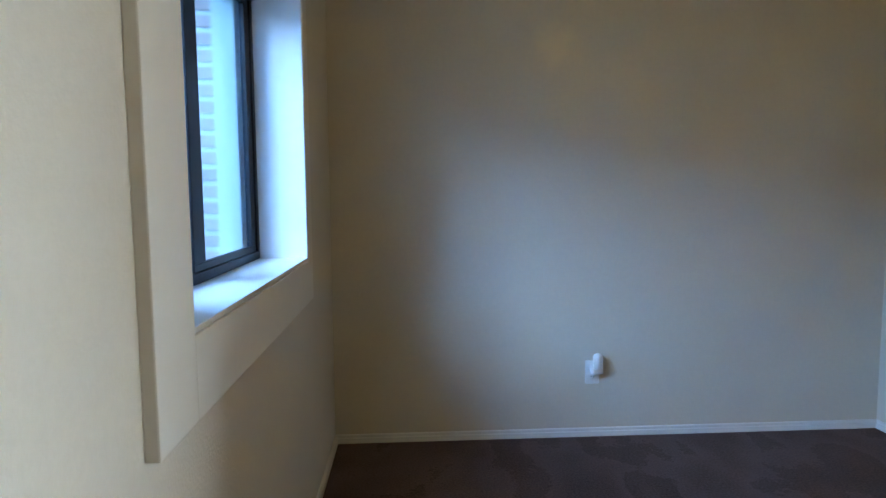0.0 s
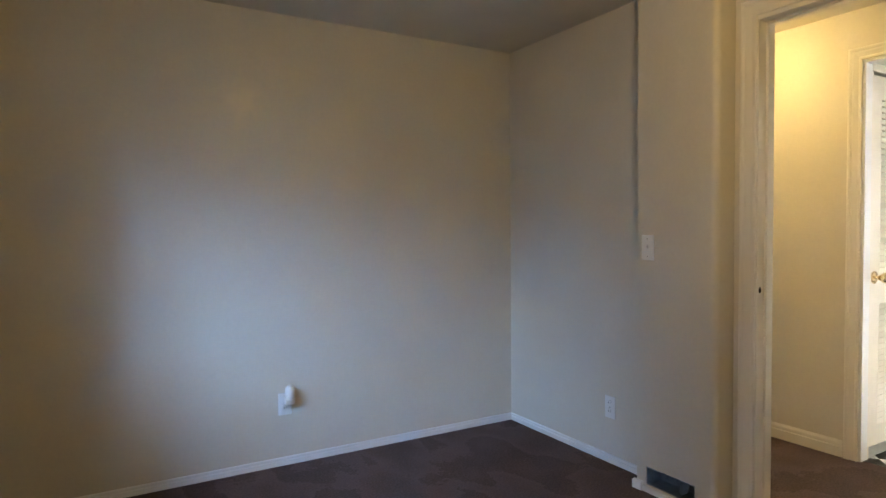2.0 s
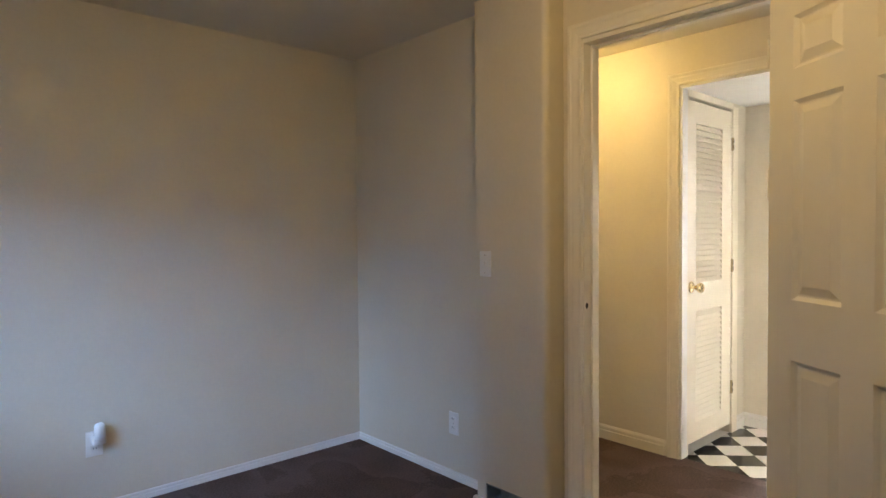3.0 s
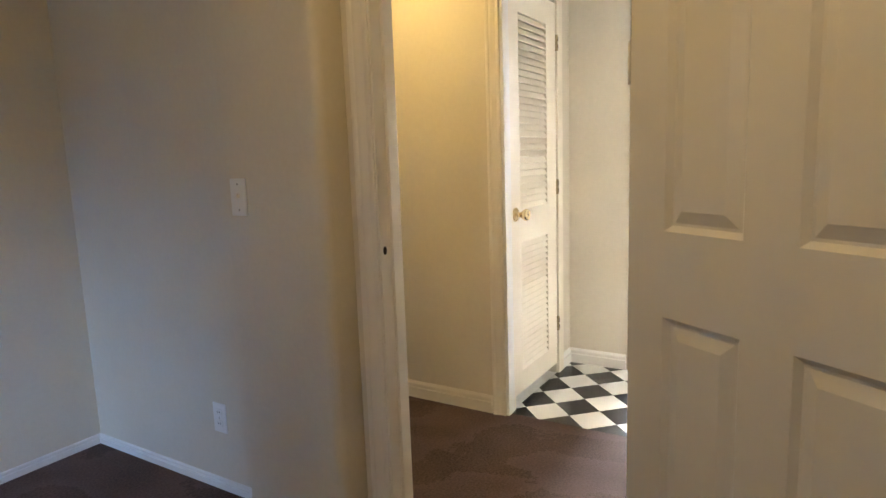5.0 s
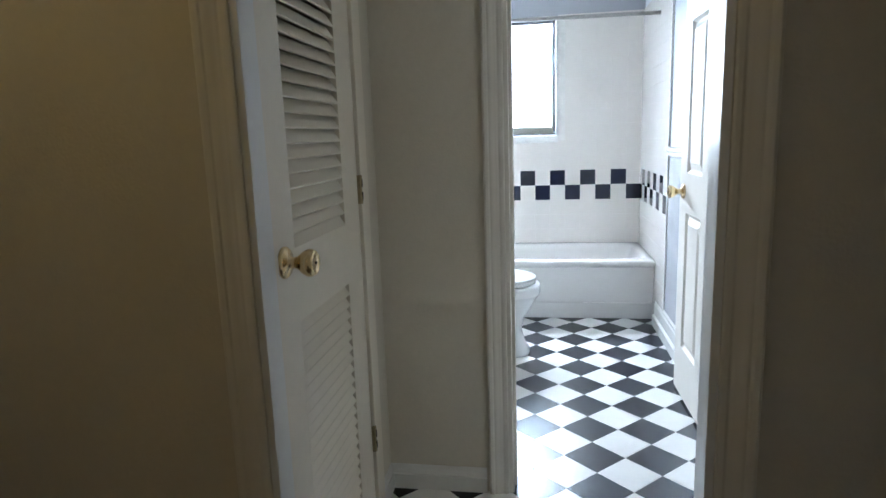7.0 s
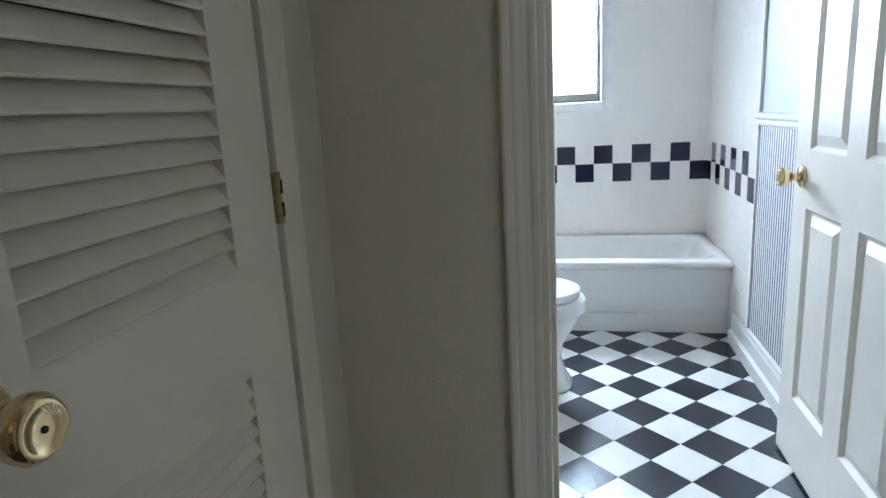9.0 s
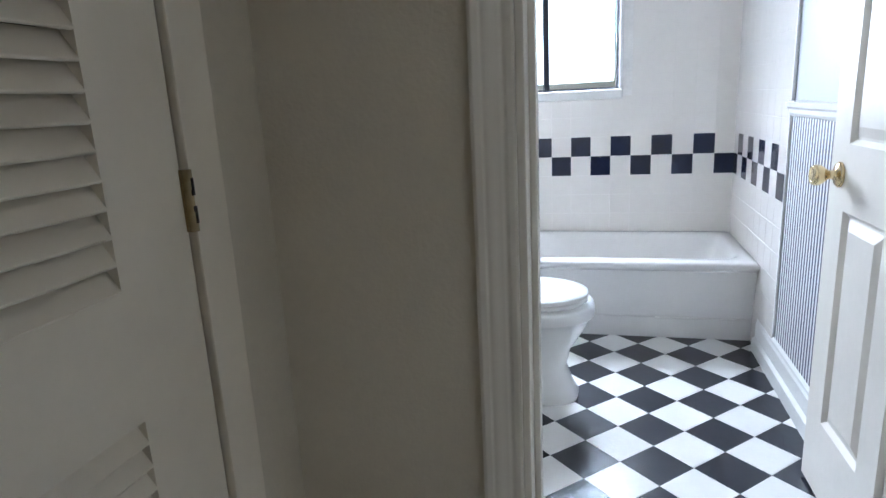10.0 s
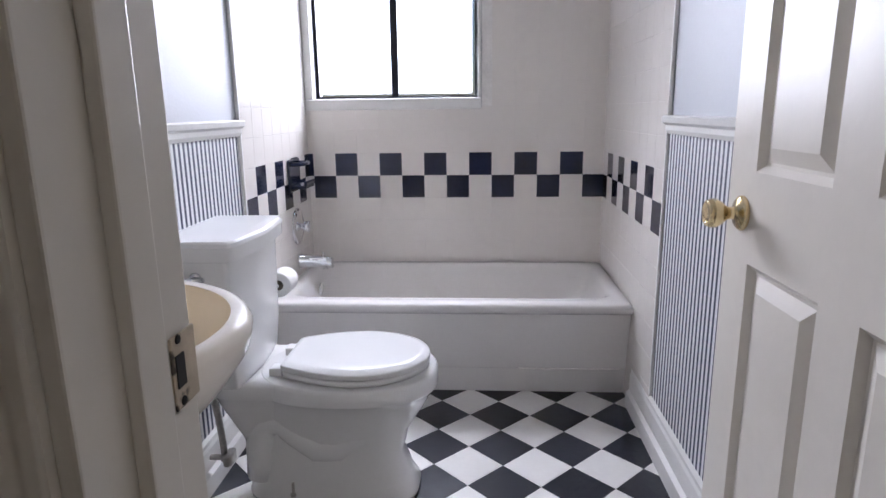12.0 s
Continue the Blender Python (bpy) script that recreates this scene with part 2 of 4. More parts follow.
def cells(xs, ys, zs, hollow):
    """A solid block cut by boxes; only its outer faces."""
    bm = bmesh.new()
    cache = {}

    def vert(i, j, k):
        if (i, j, k) not in cache:
            cache[i, j, k] = bm.verts.new((xs[i], ys[j], zs[k]))
        return cache[i, j, k]

    def solid(i, j, k):
        if not (0 <= i < len(xs) - 1 and 0 <= j < len(ys) - 1 and 0 <= k < len(zs) - 1):
            return False
        c = ((xs[i] + xs[i + 1]) / 2, (ys[j] + ys[j + 1]) / 2, (zs[k] + zs[k + 1]) / 2)
        return not any(h[0] < c[0] < h[1] and h[2] < c[1] < h[3] and h[4] < c[2] < h[5] for h in hollow)

    for i in range(len(xs) - 1):
        for j in range(len(ys) - 1):
            for k in range(len(zs) - 1):
                if not solid(i, j, k):
                    continue
                for d, quad in (((-1, 0, 0), ((0, 0, 0), (0, 0, 1), (0, 1, 1), (0, 1, 0))), ((1, 0, 0), ((1, 0, 0), (1, 1, 0), (1, 1, 1), (1, 0, 1))),
                                ((0, -1, 0), ((0, 0, 0), (1, 0, 0), (1, 0, 1), (0, 0, 1))), ((0, 1, 0), ((0, 1, 0), (0, 1, 1), (1, 1, 1), (1, 1, 0))),
                                ((0, 0, -1), ((0, 0, 0), (0, 1, 0), (1, 1, 0), (1, 0, 0))), ((0, 0, 1), ((0, 0, 1), (1, 0, 1), (1, 1, 1), (0, 1, 1)))):
                    if not solid(i + d[0], j + d[1], k + d[2]):
                        bm.faces.new([vert(i + q[0], j + q[1], k + q[2]) for q in quad])
    return bm


def wall(name, x0, x1, y0, y1, z0, z1, mat, holes=(), label=""):
    xs, ys, zs = {x0, x1}, {y0, y1}, {z0, z1}
    for h in holes:
        xs |= {v for v in h[0:2] if x0 < v < x1}
        ys |= {v for v in h[2:4] if y0 < v < y1}
        zs |= {v for v in h[4:6] if z0 < v < z1}
    ob = part(name, cells(sorted(xs), sorted(ys), sorted(zs), holes), mat)
    return structure(ob, label or "painted wall", "wall")


def molding(p0, p1, out, face, profile, m0=0.0, m1=0.0):
    """A strip of the given profile [(u, w)] from p0 to p1; u runs along out, w along face; m0 and m1 mitre the ends by u."""
    p0, p1, out, face = Vector(p0), Vector(p1), Vector(out), Vector(face)
    way = (p1 - p0).normalized()
    bm = bmesh.new()
    a = [bm.verts.new(p0 + out * u + face * w - way * (u * m0)) for u, w in profile]
    b = [bm.verts.new(p1 + out * u + face * w + way * (u * m1)) for u, w in profile]
    n = len(profile)
    for i in range(n):
        bm.faces.new((a[i], a[(i + 1) % n], b[(i + 1) % n], b[i]))
    bm.faces.new(a[::-1])
    bm.faces.new(b)
    bmesh.ops.recalc_face_normals(bm, faces=bm.faces[:])
    return bm


def lathe(profile, n=32, m=None):
    """Turns [(radius, height)] about z, then places it by m."""
    bm = bmesh.new()
    rings = []
    for r, h in profile:
        if r < 1e-5:
            rings.append([bm.verts.new((0, 0, h))])
        else:
            rings.append([bm.verts.new((r * math.cos(2 * math.pi * i / n), r * math.sin(2 * math.pi * i / n), h)) for i in range(n)])
    for a, b in zip(rings, rings[1:]):
        for i in range(n):
            q = [a[i % len(a)], a[(i + 1) % len(a)], b[(i + 1) % len(b)], b[i % len(b)]]
            q = [v for k, v in enumerate(q) if v not in q[:k]]
            if len(q) > 2:
                bm.faces.new(q)
    bmesh.ops.recalc_face_normals(bm, faces=bm.faces[:])
    if m is not None:
        bm.transform(m)
    return bm


def loft(loops, close_start=True, close_end=True):
    bm = bmesh.new()
    rings = [[bm.verts.new(p) for p in lp] for lp in loops]
    n = len(rings[0])
    for a, b in zip(rings, rings[1:]):
        for i in range(n):
            bm.faces.new((a[i], a[(i + 1) % n], b[(i + 1) % n], b[i]))
    if close_start:
        bm.faces.new(rings[0][::-1])
    if close_end:
        bm.faces.new(rings[-1])
    bmesh.ops.recalc_face_normals(bm, faces=bm.faces[:])
    return bm


def rounded(cx, cy, rx, ry, z, power=2.0, n=48):
    """A level superellipse loop."""
    pts = []
    for i in range(n):
        a = 2 * math.pi * i / n
        c, s = math.cos(a), math.sin(a)
        pts.append((cx + rx * math.copysign(abs(c) ** (2 / power), c), cy + ry * math.copysign(abs(s) ** (2 / power), s), z))
    return pts


def tube(points, radius, n=10, cap=True):
    pts = [Vector(p) for p in points]
    loops = []
    for i, p in enumerate(pts):
        t = (pts[min(i + 1, len(pts) - 1)] - pts[max(i - 1, 0)]).normalized()
        s = t.orthogonal().normalized() if i == 0 else (side - t * side.dot(t)).normalized()
        side = s
        u = t.cross(s)
        loops.append([p + radius * (math.cos(2 * math.pi * k / n) * s + math.sin(2 * math.pi * k / n) * u) for k in range(n)])
    return loft(loops, cap, cap)


AXIS = {"x": pose(0, 0, 0, 0, 90, 0), "-x": pose(0, 0, 0, 0, -90, 0), "y": pose(0, 0, 0, -90, 0, 0), "-y": pose(0, 0, 0, 90, 0, 0), "z": Matrix(), "-z": pose(0, 0, 0, 180, 0, 0)}


def facing(x, y, z, axis):
    return Matrix.Translation((x, y, z)) @ AXIS[axis]


# ---- plan (metres) ----
XW, YF, XR, XS = -0.235, 3.003, 2.454, 2.337      # bedroom: window wall, far wall, door wall, duct chase
YB = -1.6                                         # bedroom's unseen back wall
XD = 2.556                                        # hall side of the door wall
XH, XH2 = 3.541, 3.60                             # hall wall with the vestibule opening
XV, XI = 4.406, 4.535                             # bathroom front wall
YV, YV0 = 1.493, 0.16                             # vestibule's side walls
XB, YR, YL = 7.029, 0.278, 1.69                   # bathroom: back, right and left walls
HC, HV = 2.31, 2.045                              # ceilings
BD0, BD1, BDZ = 0.625, 1.364, 2.05                # bedroom door opening
HO0, HO1 = 0.690, 1.494                           # vestibule opening
BO0, BO1 = 0.35, 1.088                            # bathroom door opening
WY0, WY1, WZ0, WZ1 = 1.131, 2.249, 0.957, 1.842   # bedroom window opening
BWY0, BWY1, BWZ0, BWZ1 = 0.875, 1.640, 1.170, 1.955  # bathroom window opening
TILE = 0.106
YT0, ZT0 = 0.279, 0.813                           # where the wall tile joints start

# ---- large structure ----
floor_bed = part("floor", box(XW - 0.25, XD + 0.001, YB - 0.2, YF + 0.1, -0.12, 0.0), CARPET)
structure(floor_bed, "dark brown cut-pile carpet floor", "floor")
hall_floor = part("floor_hall", box(XD + 0.001, XH + 0.03, 0.0, 3.6, -0.12, 0.0), CARPET)
structure(hall_floor, "dark brown hall carpet", "floor")
bath_floor = part("floor_bathroom", box(XH + 0.03, XB + 0.1, 0.0, 1.9, -0.12, -0.006), GROUT)
structure(bath_floor, "black and white diamond checkered vinyl tile floor", "floor")

structure(part("ceiling", box(XW - 0.25, XH2, YB - 0.2, 3.6, HC, HC + 0.12), CEIL), "cream ceiling", "ceiling")
structure(part("ceiling_vestibule", box(XH2 + 0.001, XV, 0.0, 1.9, HV, HV + 0.1), WHITECEIL), "low white vestibule ceiling", "ceiling")
structure(part("ceiling_bathroom", box(XV + 0.001, XB + 0.2, 0.0, 1.9, HC, HC + 0.12), WHITECEIL), "white bathroom ceiling", "ceiling")

T = 0.28
wall("wall_window", XW - T, XW, YB, YF, 0, HC, CREAM, [(XW - 1, XW + 1, WY0, WY1, WZ0, WZ1)], "cream wall with a deep window opening")
wall("wall_far", XW - T, XD, YF, YF + 0.1, 0, HC, PALESPOT, label="cream bedroom wall lit by the window")
wall("wall_back", XW - T, XD, YB - 0.1, YB, 0, HC, CREAM)
wall("wall_door", XR, XD, YB, YF, 0, HC, CREAM, [(XR - 1, XD + 1, BD0, BD1, -1, BDZ)], "cream wall with the bedroom doorway")
CH0, CH1 = 1.46, 1.868
chase = wall("wall_chase", XS, XR - 0.001, CH0, CH1, 0, HC, CREAM, [(XS - 1, XS + 0.10, 1.555, 1.815, 0.03, 0.115)], "cream boxed-in duct chase beside the door")
bm = bmesh.new()
bm.from_mesh(chase.data)
bmesh.ops.bevel(bm, geom=[e for e in bm.edges if all(abs(v.co.x - XS) < 1e-4 and abs(v.co.y - CH0) < 1e-4 for v in e.verts)], offset=0.028, segments=6, profile=0.5, affect="EDGES")
bm.to_mesh(chase.data)
bm.free()
wall("wall_hall_end", XD + 0.001, XH - 0.001, 3.4, 3.5, 0, HC, CREAM)
wall("wall_hall_back", XD + 0.001, XH - 0.001, -0.1, 0.0, 0, HC, CREAM)
wall("wall_hall", XH, XH2, 0.0, 3.5, 0, HC, CREAM, [(XH - 1, XH2 + 1, HO0, HO1, -1, BDZ)], "cream hall wall with a cased opening")
LD0, LD1, LDZ = 3.622, 4.190, 2.0
wall("wall_vestibule_closet", XH2 + 0.001, XV - 0.001, YV, YV + 0.1, 0, HV, CREAM, [(LD0, LD1, YV - 1, YV + 1, -1, LDZ)], "cream closet wall")
# closet back coloured dark: the interior's shade is put into its material
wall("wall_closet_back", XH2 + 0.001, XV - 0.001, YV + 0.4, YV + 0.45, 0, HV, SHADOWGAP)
wall("wall_vestibule_side", XH2 + 0.001, XV - 0.001, YV0 - 0.1, YV0, 0, HV, CREAM)
wall("wall_bathroom_front", XV, XI, 0.0, 1.9, 0, HC, CREAM, [(XV - 1, XI + 1, BO0, BO1, -1, BDZ)], "cream wall with the bathroom doorway")
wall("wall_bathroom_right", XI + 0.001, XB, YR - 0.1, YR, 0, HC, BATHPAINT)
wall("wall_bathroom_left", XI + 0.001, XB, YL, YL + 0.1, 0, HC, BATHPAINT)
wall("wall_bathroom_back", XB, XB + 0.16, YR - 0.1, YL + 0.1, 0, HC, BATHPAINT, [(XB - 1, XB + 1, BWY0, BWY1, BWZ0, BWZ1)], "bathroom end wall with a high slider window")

# outside: ground and the brick window well
structure(part("ground", box(-60, XW - T - 1.2, -60, 60, -0.3, 1.0), GRASS), "bare ground outside", "ground")
structure(part("ground_beyond", box(XB + 0.6, 80, -60, 60, -0.3, -0.1), GRASS), "bare ground outside", "ground")
wall("window_well_wall", XW - T - 1.19, XW - T - 1.07, 0.2, 3.2, 0.3, 1.5, MORTAR, label="low wall of the window well")
well_end = wall("window_well_end", XW - T - 1.06, XW - T - 0.001, 3.0, 3.1, 0.3, 2.4, MORTAR, label="red brick end wall of the window well")
structure(part("window_well_floor", box(XW - T - 1.06, XW - T - 0.001, 0.2, 2.999, 0.3, 0.5), GRASS), "gravel floor of the window well", "ground")
structure(part("downpipe", tube([(XW - T - 0.10, 2.93, 0.5), (XW - T - 0.10, 2.93, 2.4)], 0.04, 16), PLASTIC, smooth=True), "white pipe beside the brick", "pipe")
brick_mesh = bpy.data.meshes.new("brick")
bb = box(0, 0.198, -0.014, 0.0, 0, 0.054, 0.003, 1)
bb.to_mesh(brick_mesh)
bb.free()
brick_mesh.materials.append(BRICK)
for r in range(24):
    for c in range(5):
        o = new("brick", brick_mesh)
        o.parent = well_end
        o.location = (XW - T - 1.05 + c * 0.215 - (0.107 if r % 2 else 0), 3.0, 0.5 + r * 0.075)

# ---- trim ----
CASING_KEYS = [(0.0, 0.0095), (0.004, 0.0115), (0.011, 0.0115), (0.017, 0.0095), (0.024, 0.0115), (0.040, 0.0160), (0.045, 0.0155), (0.050, 0.0190), (0.058, 0.0200), (0.064, 0.0165)]


def eased(keys, n=4):
    """A soft moulding outline through the given (across, proud) keys."""
    out = []
    for (u0, w0), (u1, w1) in zip(keys, keys[1:]):
        for k in range(n):
            e = k / n
            out.append((u0 + (u1 - u0) * e, w0 + (w1 - w0) * (3 * e * e - 2 * e ** 3)))
    return out + [keys[-1]]


CASING = [(0.0, 0.0)] + eased(CASING_KEYS) + [(0.064, 0.0)]


def casing(name, x, nx, y0, y1, z, mat, label, zb=0.0):
    """Moulded casing round a doorway in a wall across x; nx is the side it faces."""
    t = thing(name, (x, (y0 + y1) / 2, zb), label, "door trim")
    tagged(t, kind="structure")
    sides = (molding((x, y1, zb), (x, y1, z), (0, 1, 0), (nx, 0, 0), CASING, 0, 1), molding((x, y0, zb), (x, y0, z), (0, -1, 0), (nx, 0, 0), CASING, 0, 1))
    head = molding((x, y0, z), (x, y1, z), (0, 0, 1), (nx, 0, 0), CASING, 1, 1)
    for nm, bm in (("casing_side", sides[0]), ("casing_side", sides[1]), ("casing_head", head)):
        part(nm, bm, mat, t, smooth=True).data.set_sharp_from_angle(angle=radians(40))
    return t


def jamb(name, x0, x1, y0, y1, z, stop_x, mat, label, e=0.018):
    t = thing(name, ((x0 + x1) / 2, (y0 + y1) / 2, 0), label, "door frame")
    tagged(t, kind="structure")
    part("jamb_side", box(x0 - 0.003, x1 + 0.003, y1 - e, y1 + 0.0, 0, z - e, 0.002), mat, t)
    part("jamb_side", box(x0 - 0.003, x1 + 0.003, y0, y0 + e, 0, z - e, 0.002), mat, t)
    part("jamb_head", box(x0 - 0.003, x1 + 0.003, y0, y1, z - e, z, 0.002), mat, t)
    if stop_x is not None:
        part("door_stop", box(stop_x, stop_x + 0.034, y1 - e - 0.011, y1 - e, 0, z - e, 0.002), mat, t)
        part("door_stop", box(stop_x, stop_x + 0.034, y0 + e, y0 + e + 0.011, 0, z - e, 0.002), mat, t)
        part("door_stop", box(stop_x, stop_x + 0.034, y0 + e + 0.011, y1 - e - 0.011, z - e - 0.011, z - e, 0.002), mat, t)
    return t


bed_jamb = jamb("door_frame_bedroom", XR, XD, BD0, BD1 + 0.012, BDZ, XR + 0.045, TRIM, "cream painted door frame of the bedroom")
casing("trim_bedroom_door", XR, -1, BD0, BD1, BDZ, TRIM, "moulded cream casing round the bedroom doorway")
casing("trim_bedroom_door_hall", XD, 1, BD0, BD1, BDZ, TRIM, "moulded cream casing on the hall side")
jamb("opening_frame_hall", XH, XH2, HO0, HO1, BDZ, None, WHITE, "white painted liner of the hall opening", 0.015)
casing("trim_hall_opening", XH, -1, HO0, HO1, BDZ, TRIM, "moulded cream casing round the hall opening")
bath_jamb = jamb("door_frame_bathroom", XV, XI, BO0, BO1, BDZ, XV + 0.045, BATHTRIM, "off-white painted bathroom door frame", 0.013)
casing("trim_bathroom_door", XV, -1, BO0, BO1, HV - 0.075, BATHTRIM, "moulded off-white casing round the bathroom doorway")

BASE_LOW = [(0.0, 0.0), (0.0, 0.012), (0.024, 0.012), (0.0255, 0.005), (0.030, 0.005), (0.031, 0.010), (0.039, 0.009), (0.042, 0.004), (0.042, 0.0)]
BASE_TALL = [(0.0, 0.0), (0.0, 0.013), (0.052, 0.013), (0.054, 0.0065), (0.060, 0.0065), (0.062, 0.0115), (0.074, 0.0105), (0.082, 0.005), (0.086, 0.003), (0.086, 0.0)]
BASE_BATH = [(0.0, 0.0), (0.0, 0.030), (0.055, 0.028), (0.065, 0.016), (0.125, 0.016), (0.135, 0.012), (0.148, 0.012), (0.158, 0.004), (0.158, 0.0)]


def baseboard(p0, p1, face, profile, mat, label):
    ob = part("baseboard", molding(p0, p1, (0, 0, 1), face, profile), mat)
    return structure(ob, label, "baseboard")


low = "thin white baseboard sunk into the carpet"
baseboard((XW, YF, 0), (XR, YF, 0), (0, -1, 0), BASE_LOW, WHITE, low)
baseboard((XW, YB, 0), (XW, YF - 0.012, 0), (1, 0, 0), BASE_LOW, TRIM, low)
baseboard((XR, CH1, 0), (XR, YF - 0.012, 0), (-1, 0, 0), BASE_LOW, WHITE, low)
baseboard((XS, CH1 - 0.04, 0), (XS, CH1 + 0.012, 0), (-1, 0, 0), [(0, 0), (0, 0.02), (0.035, 0.02), (0.04, 0.014), (0.04, 0)], WHITE, "short white baseboard block at the chase corner")
baseboard((XS, CH0, 0), (XS, 1.83, 0), (-1, 0, 0), [(0, 0), (0, 0.012), (0.022, 0.012), (0.026, 0.006), (0.026, 0)], WHITE, low)
baseboard((XR, YB, 0), (XR, BD0 - 0.074, 0), (-1, 0, 0), BASE_LOW, TRIM, low)
hallbase = "cream moulded hall baseboard"
baseboard((XH, HO1 + 0.074, 0), (XH, 3.4, 0), (-1, 0, 0), BASE_TALL, TRIM, hallbase)
baseboard((XH, 0.0, 0), (XH, HO0 - 0.074, 0), (-1, 0, 0), BASE_TALL, TRIM, hallbase)
baseboard((XV, BO1 + 0.074, 0), (XV, YV, 0), (-1, 0, 0), BASE_TALL, WHITE, "white moulded vestibule baseboard")
baseboard((LD1 + 0.075, YV, 0), (XV - 0.013, YV, 0), (0, -1, 0), BASE_TALL, WHITE, "white moulded vestibule baseboard")
baseboard((5.0, YR, 0), (6.32, YR, 0), (0, 1, 0), BASE_BATH, WHITE, "tall white bathroom baseboard")
baseboard((XI, YL, 0), (6.32, YL, 0), (0, -1, 0), BASE_BATH, WHITE, "tall white bathroom baseboard")

# striped wallpaper below the chair rail
TRX, TLX = 6.079, 6.204
structure(part("wallpaper", box(4.75, TRX, YR, YR + 0.003, 0.15, 1.04), STRIPES), "navy and white vertically striped wallpaper", "wallpaper")
structure(part("wallpaper", box(XI + 0.01, TLX, YL - 0.003, YL, 0.15, 1.04), STRIPES), "navy and white vertically striped wallpaper", "wallpaper")
RAIL = [(0.0, 0.0), (0.0, 0.008), (0.012, 0.014), (0.026, 0.014), (0.034, 0.026), (0.050, 0.028), (0.055, 0.020), (0.055, 0.0)]
structure(part("chair_rail", molding((4.80, YR, 1.034), (TRX + 0.004, YR, 1.034), (0, 0, 1), (0, 1, 0), RAIL), WHITE), "white moulded chair rail", "chair rail")
structure(part("chair_rail", molding((XI + 0.01, YL, 1.034), (TLX + 0.004, YL, 1.034), (0, 0, 1), (0, -1, 0), RAIL), WHITE), "white moulded chair rail", "chair rail")
structure(part("tile_edge_trim", box(TRX - 0.008, TRX + 0.004, YR, YR + 0.012, 0.16, 2.0, 0.003), WHITE), "white strip at the tile edge", "trim")
structure(part("tile_edge_trim", box(TLX - 0.008, TLX + 0.004, YL - 0.012, YL, 0.16, 2.0, 0.003), WHITE), "white strip at the tile edge", "trim")

# ---- bedroom window ----
FX = XW - 0.140    # inner face of the aluminium frame
trimw = thing("trim_bedroom_window", (XW, (WY0 + WY1) / 2, WZ0), "wide flat cream boards round the bedroom window", "window trim")
tagged(trimw, kind="structure")
part("side_board", box(XW, XW + 0.022, WY0 - 0.154, WY0, WZ0 - 0.141, WZ1 + 0.12, 0.003), TRIM, trimw)
part("side_board", box(XW, XW + 0.02, WY1, WY1 + 0.085, WZ0 - 0.141, WZ1 + 0.12, 0.003), TRIM, trimw)
part("sill_board", box(XW, XW + 0.021, WY0 + 0.001, WY1 - 0.001, WZ0 - 0.141, WZ0, 0.003), TRIM, trimw)
part("head_board", box(XW, XW + 0.021, WY0 + 0.001, WY1 - 0.001, WZ1, WZ1 + 0.12, 0.003), TRIM, trimw)
part("reveal", box(FX - 0.05, XW + 0.018, WY1 - 0.012, WY1 - 0.001, WZ0 + 0.012, WZ1, 0.002), WHITE, trimw, "white painted reveal board")
part("reveal", box(FX - 0.05, XW + 0.018, WY0 + 0.001, WY0 + 0.012, WZ0 + 0.012, WZ1, 0.002), WHITE, trimw)
part("reveal", box(FX - 0.05, XW + 0.018, WY0 + 0.001, WY1 - 0.001, WZ0 + 0.001, WZ0 + 0.012, 0.002), WHITE, trimw, "white painted sill board")
part("reveal", box(FX - 0.05, XW + 0.018, WY0 + 0.013, WY1 - 0.013, WZ1 - 0.012, WZ1 - 0.001, 0.002), WHITE, trimw)


def slider_window(name, x, nx, y0, y1, z0, z1, mid, label, bar, b, st, glazing, meet=0.0):
    """A sliding aluminium window in a wall across x; nx points into the room."""
    w = thing(name, (x, (y0 + y1) / 2, z0), label, "window")
    tagged(w, kind="structure")
    d = -nx

    def bar_box(nm, ya, yb, za, zb, dx0, dx1, parent):
        return part(nm, box(x + d * dx0, x + d * dx1, ya, yb, za, zb, 0.002), DARKFRAME, parent)

    f = bar
    bar_box("frame_bottom", y0, y1, z0, z0 + f, 0, 0.055, w)
    bar_box("frame_top", y0, y1, z1 - f, z1, 0, 0.055, w)
    bar_box("frame_side", y0, y0 + f, z0 + f, z1 - f, 0, 0.055, w)
    bar_box("frame_side", y1 - f, y1, z0 + f, z1 - f, 0, 0.055, w)
    for ya, yb, dx in ((y0 + f, mid + 0.018, 0.030), (mid - 0.018, y1 - f, 0.006)):
        s = thing("sash", (x, (ya + yb) / 2, z0), "", "")
        s.matrix_basis = Matrix()
        s.parent = w
        for key in ("label", "category", "group"):
            if key in s:
                del s[key]
        bar_box("sash_rail", ya, yb, z0 + f, z0 + f + b, dx, dx + 0.02, s)
        bar_box("sash_rail", ya, yb, z1 - f - b, z1 - f, dx, dx + 0.02, s)
        bar_box("sash_stile", ya, ya + (meet or st if dx < 0.01 else st), z0 + f + b, z1 - f - b, dx, dx + 0.02, s)
        bar_box("sash_stile", yb - st, yb, z0 + f + b, z1 - f - b, dx, dx + 0.02, s)
        g = part("pane", box(x + d * (dx + 0.008), x + d * (dx + 0.012), ya + 0.02, yb - 0.02, z0 + f + 0.01, z1 - f - 0.01), glazing, s)
        g.visible_shadow = False
    return w


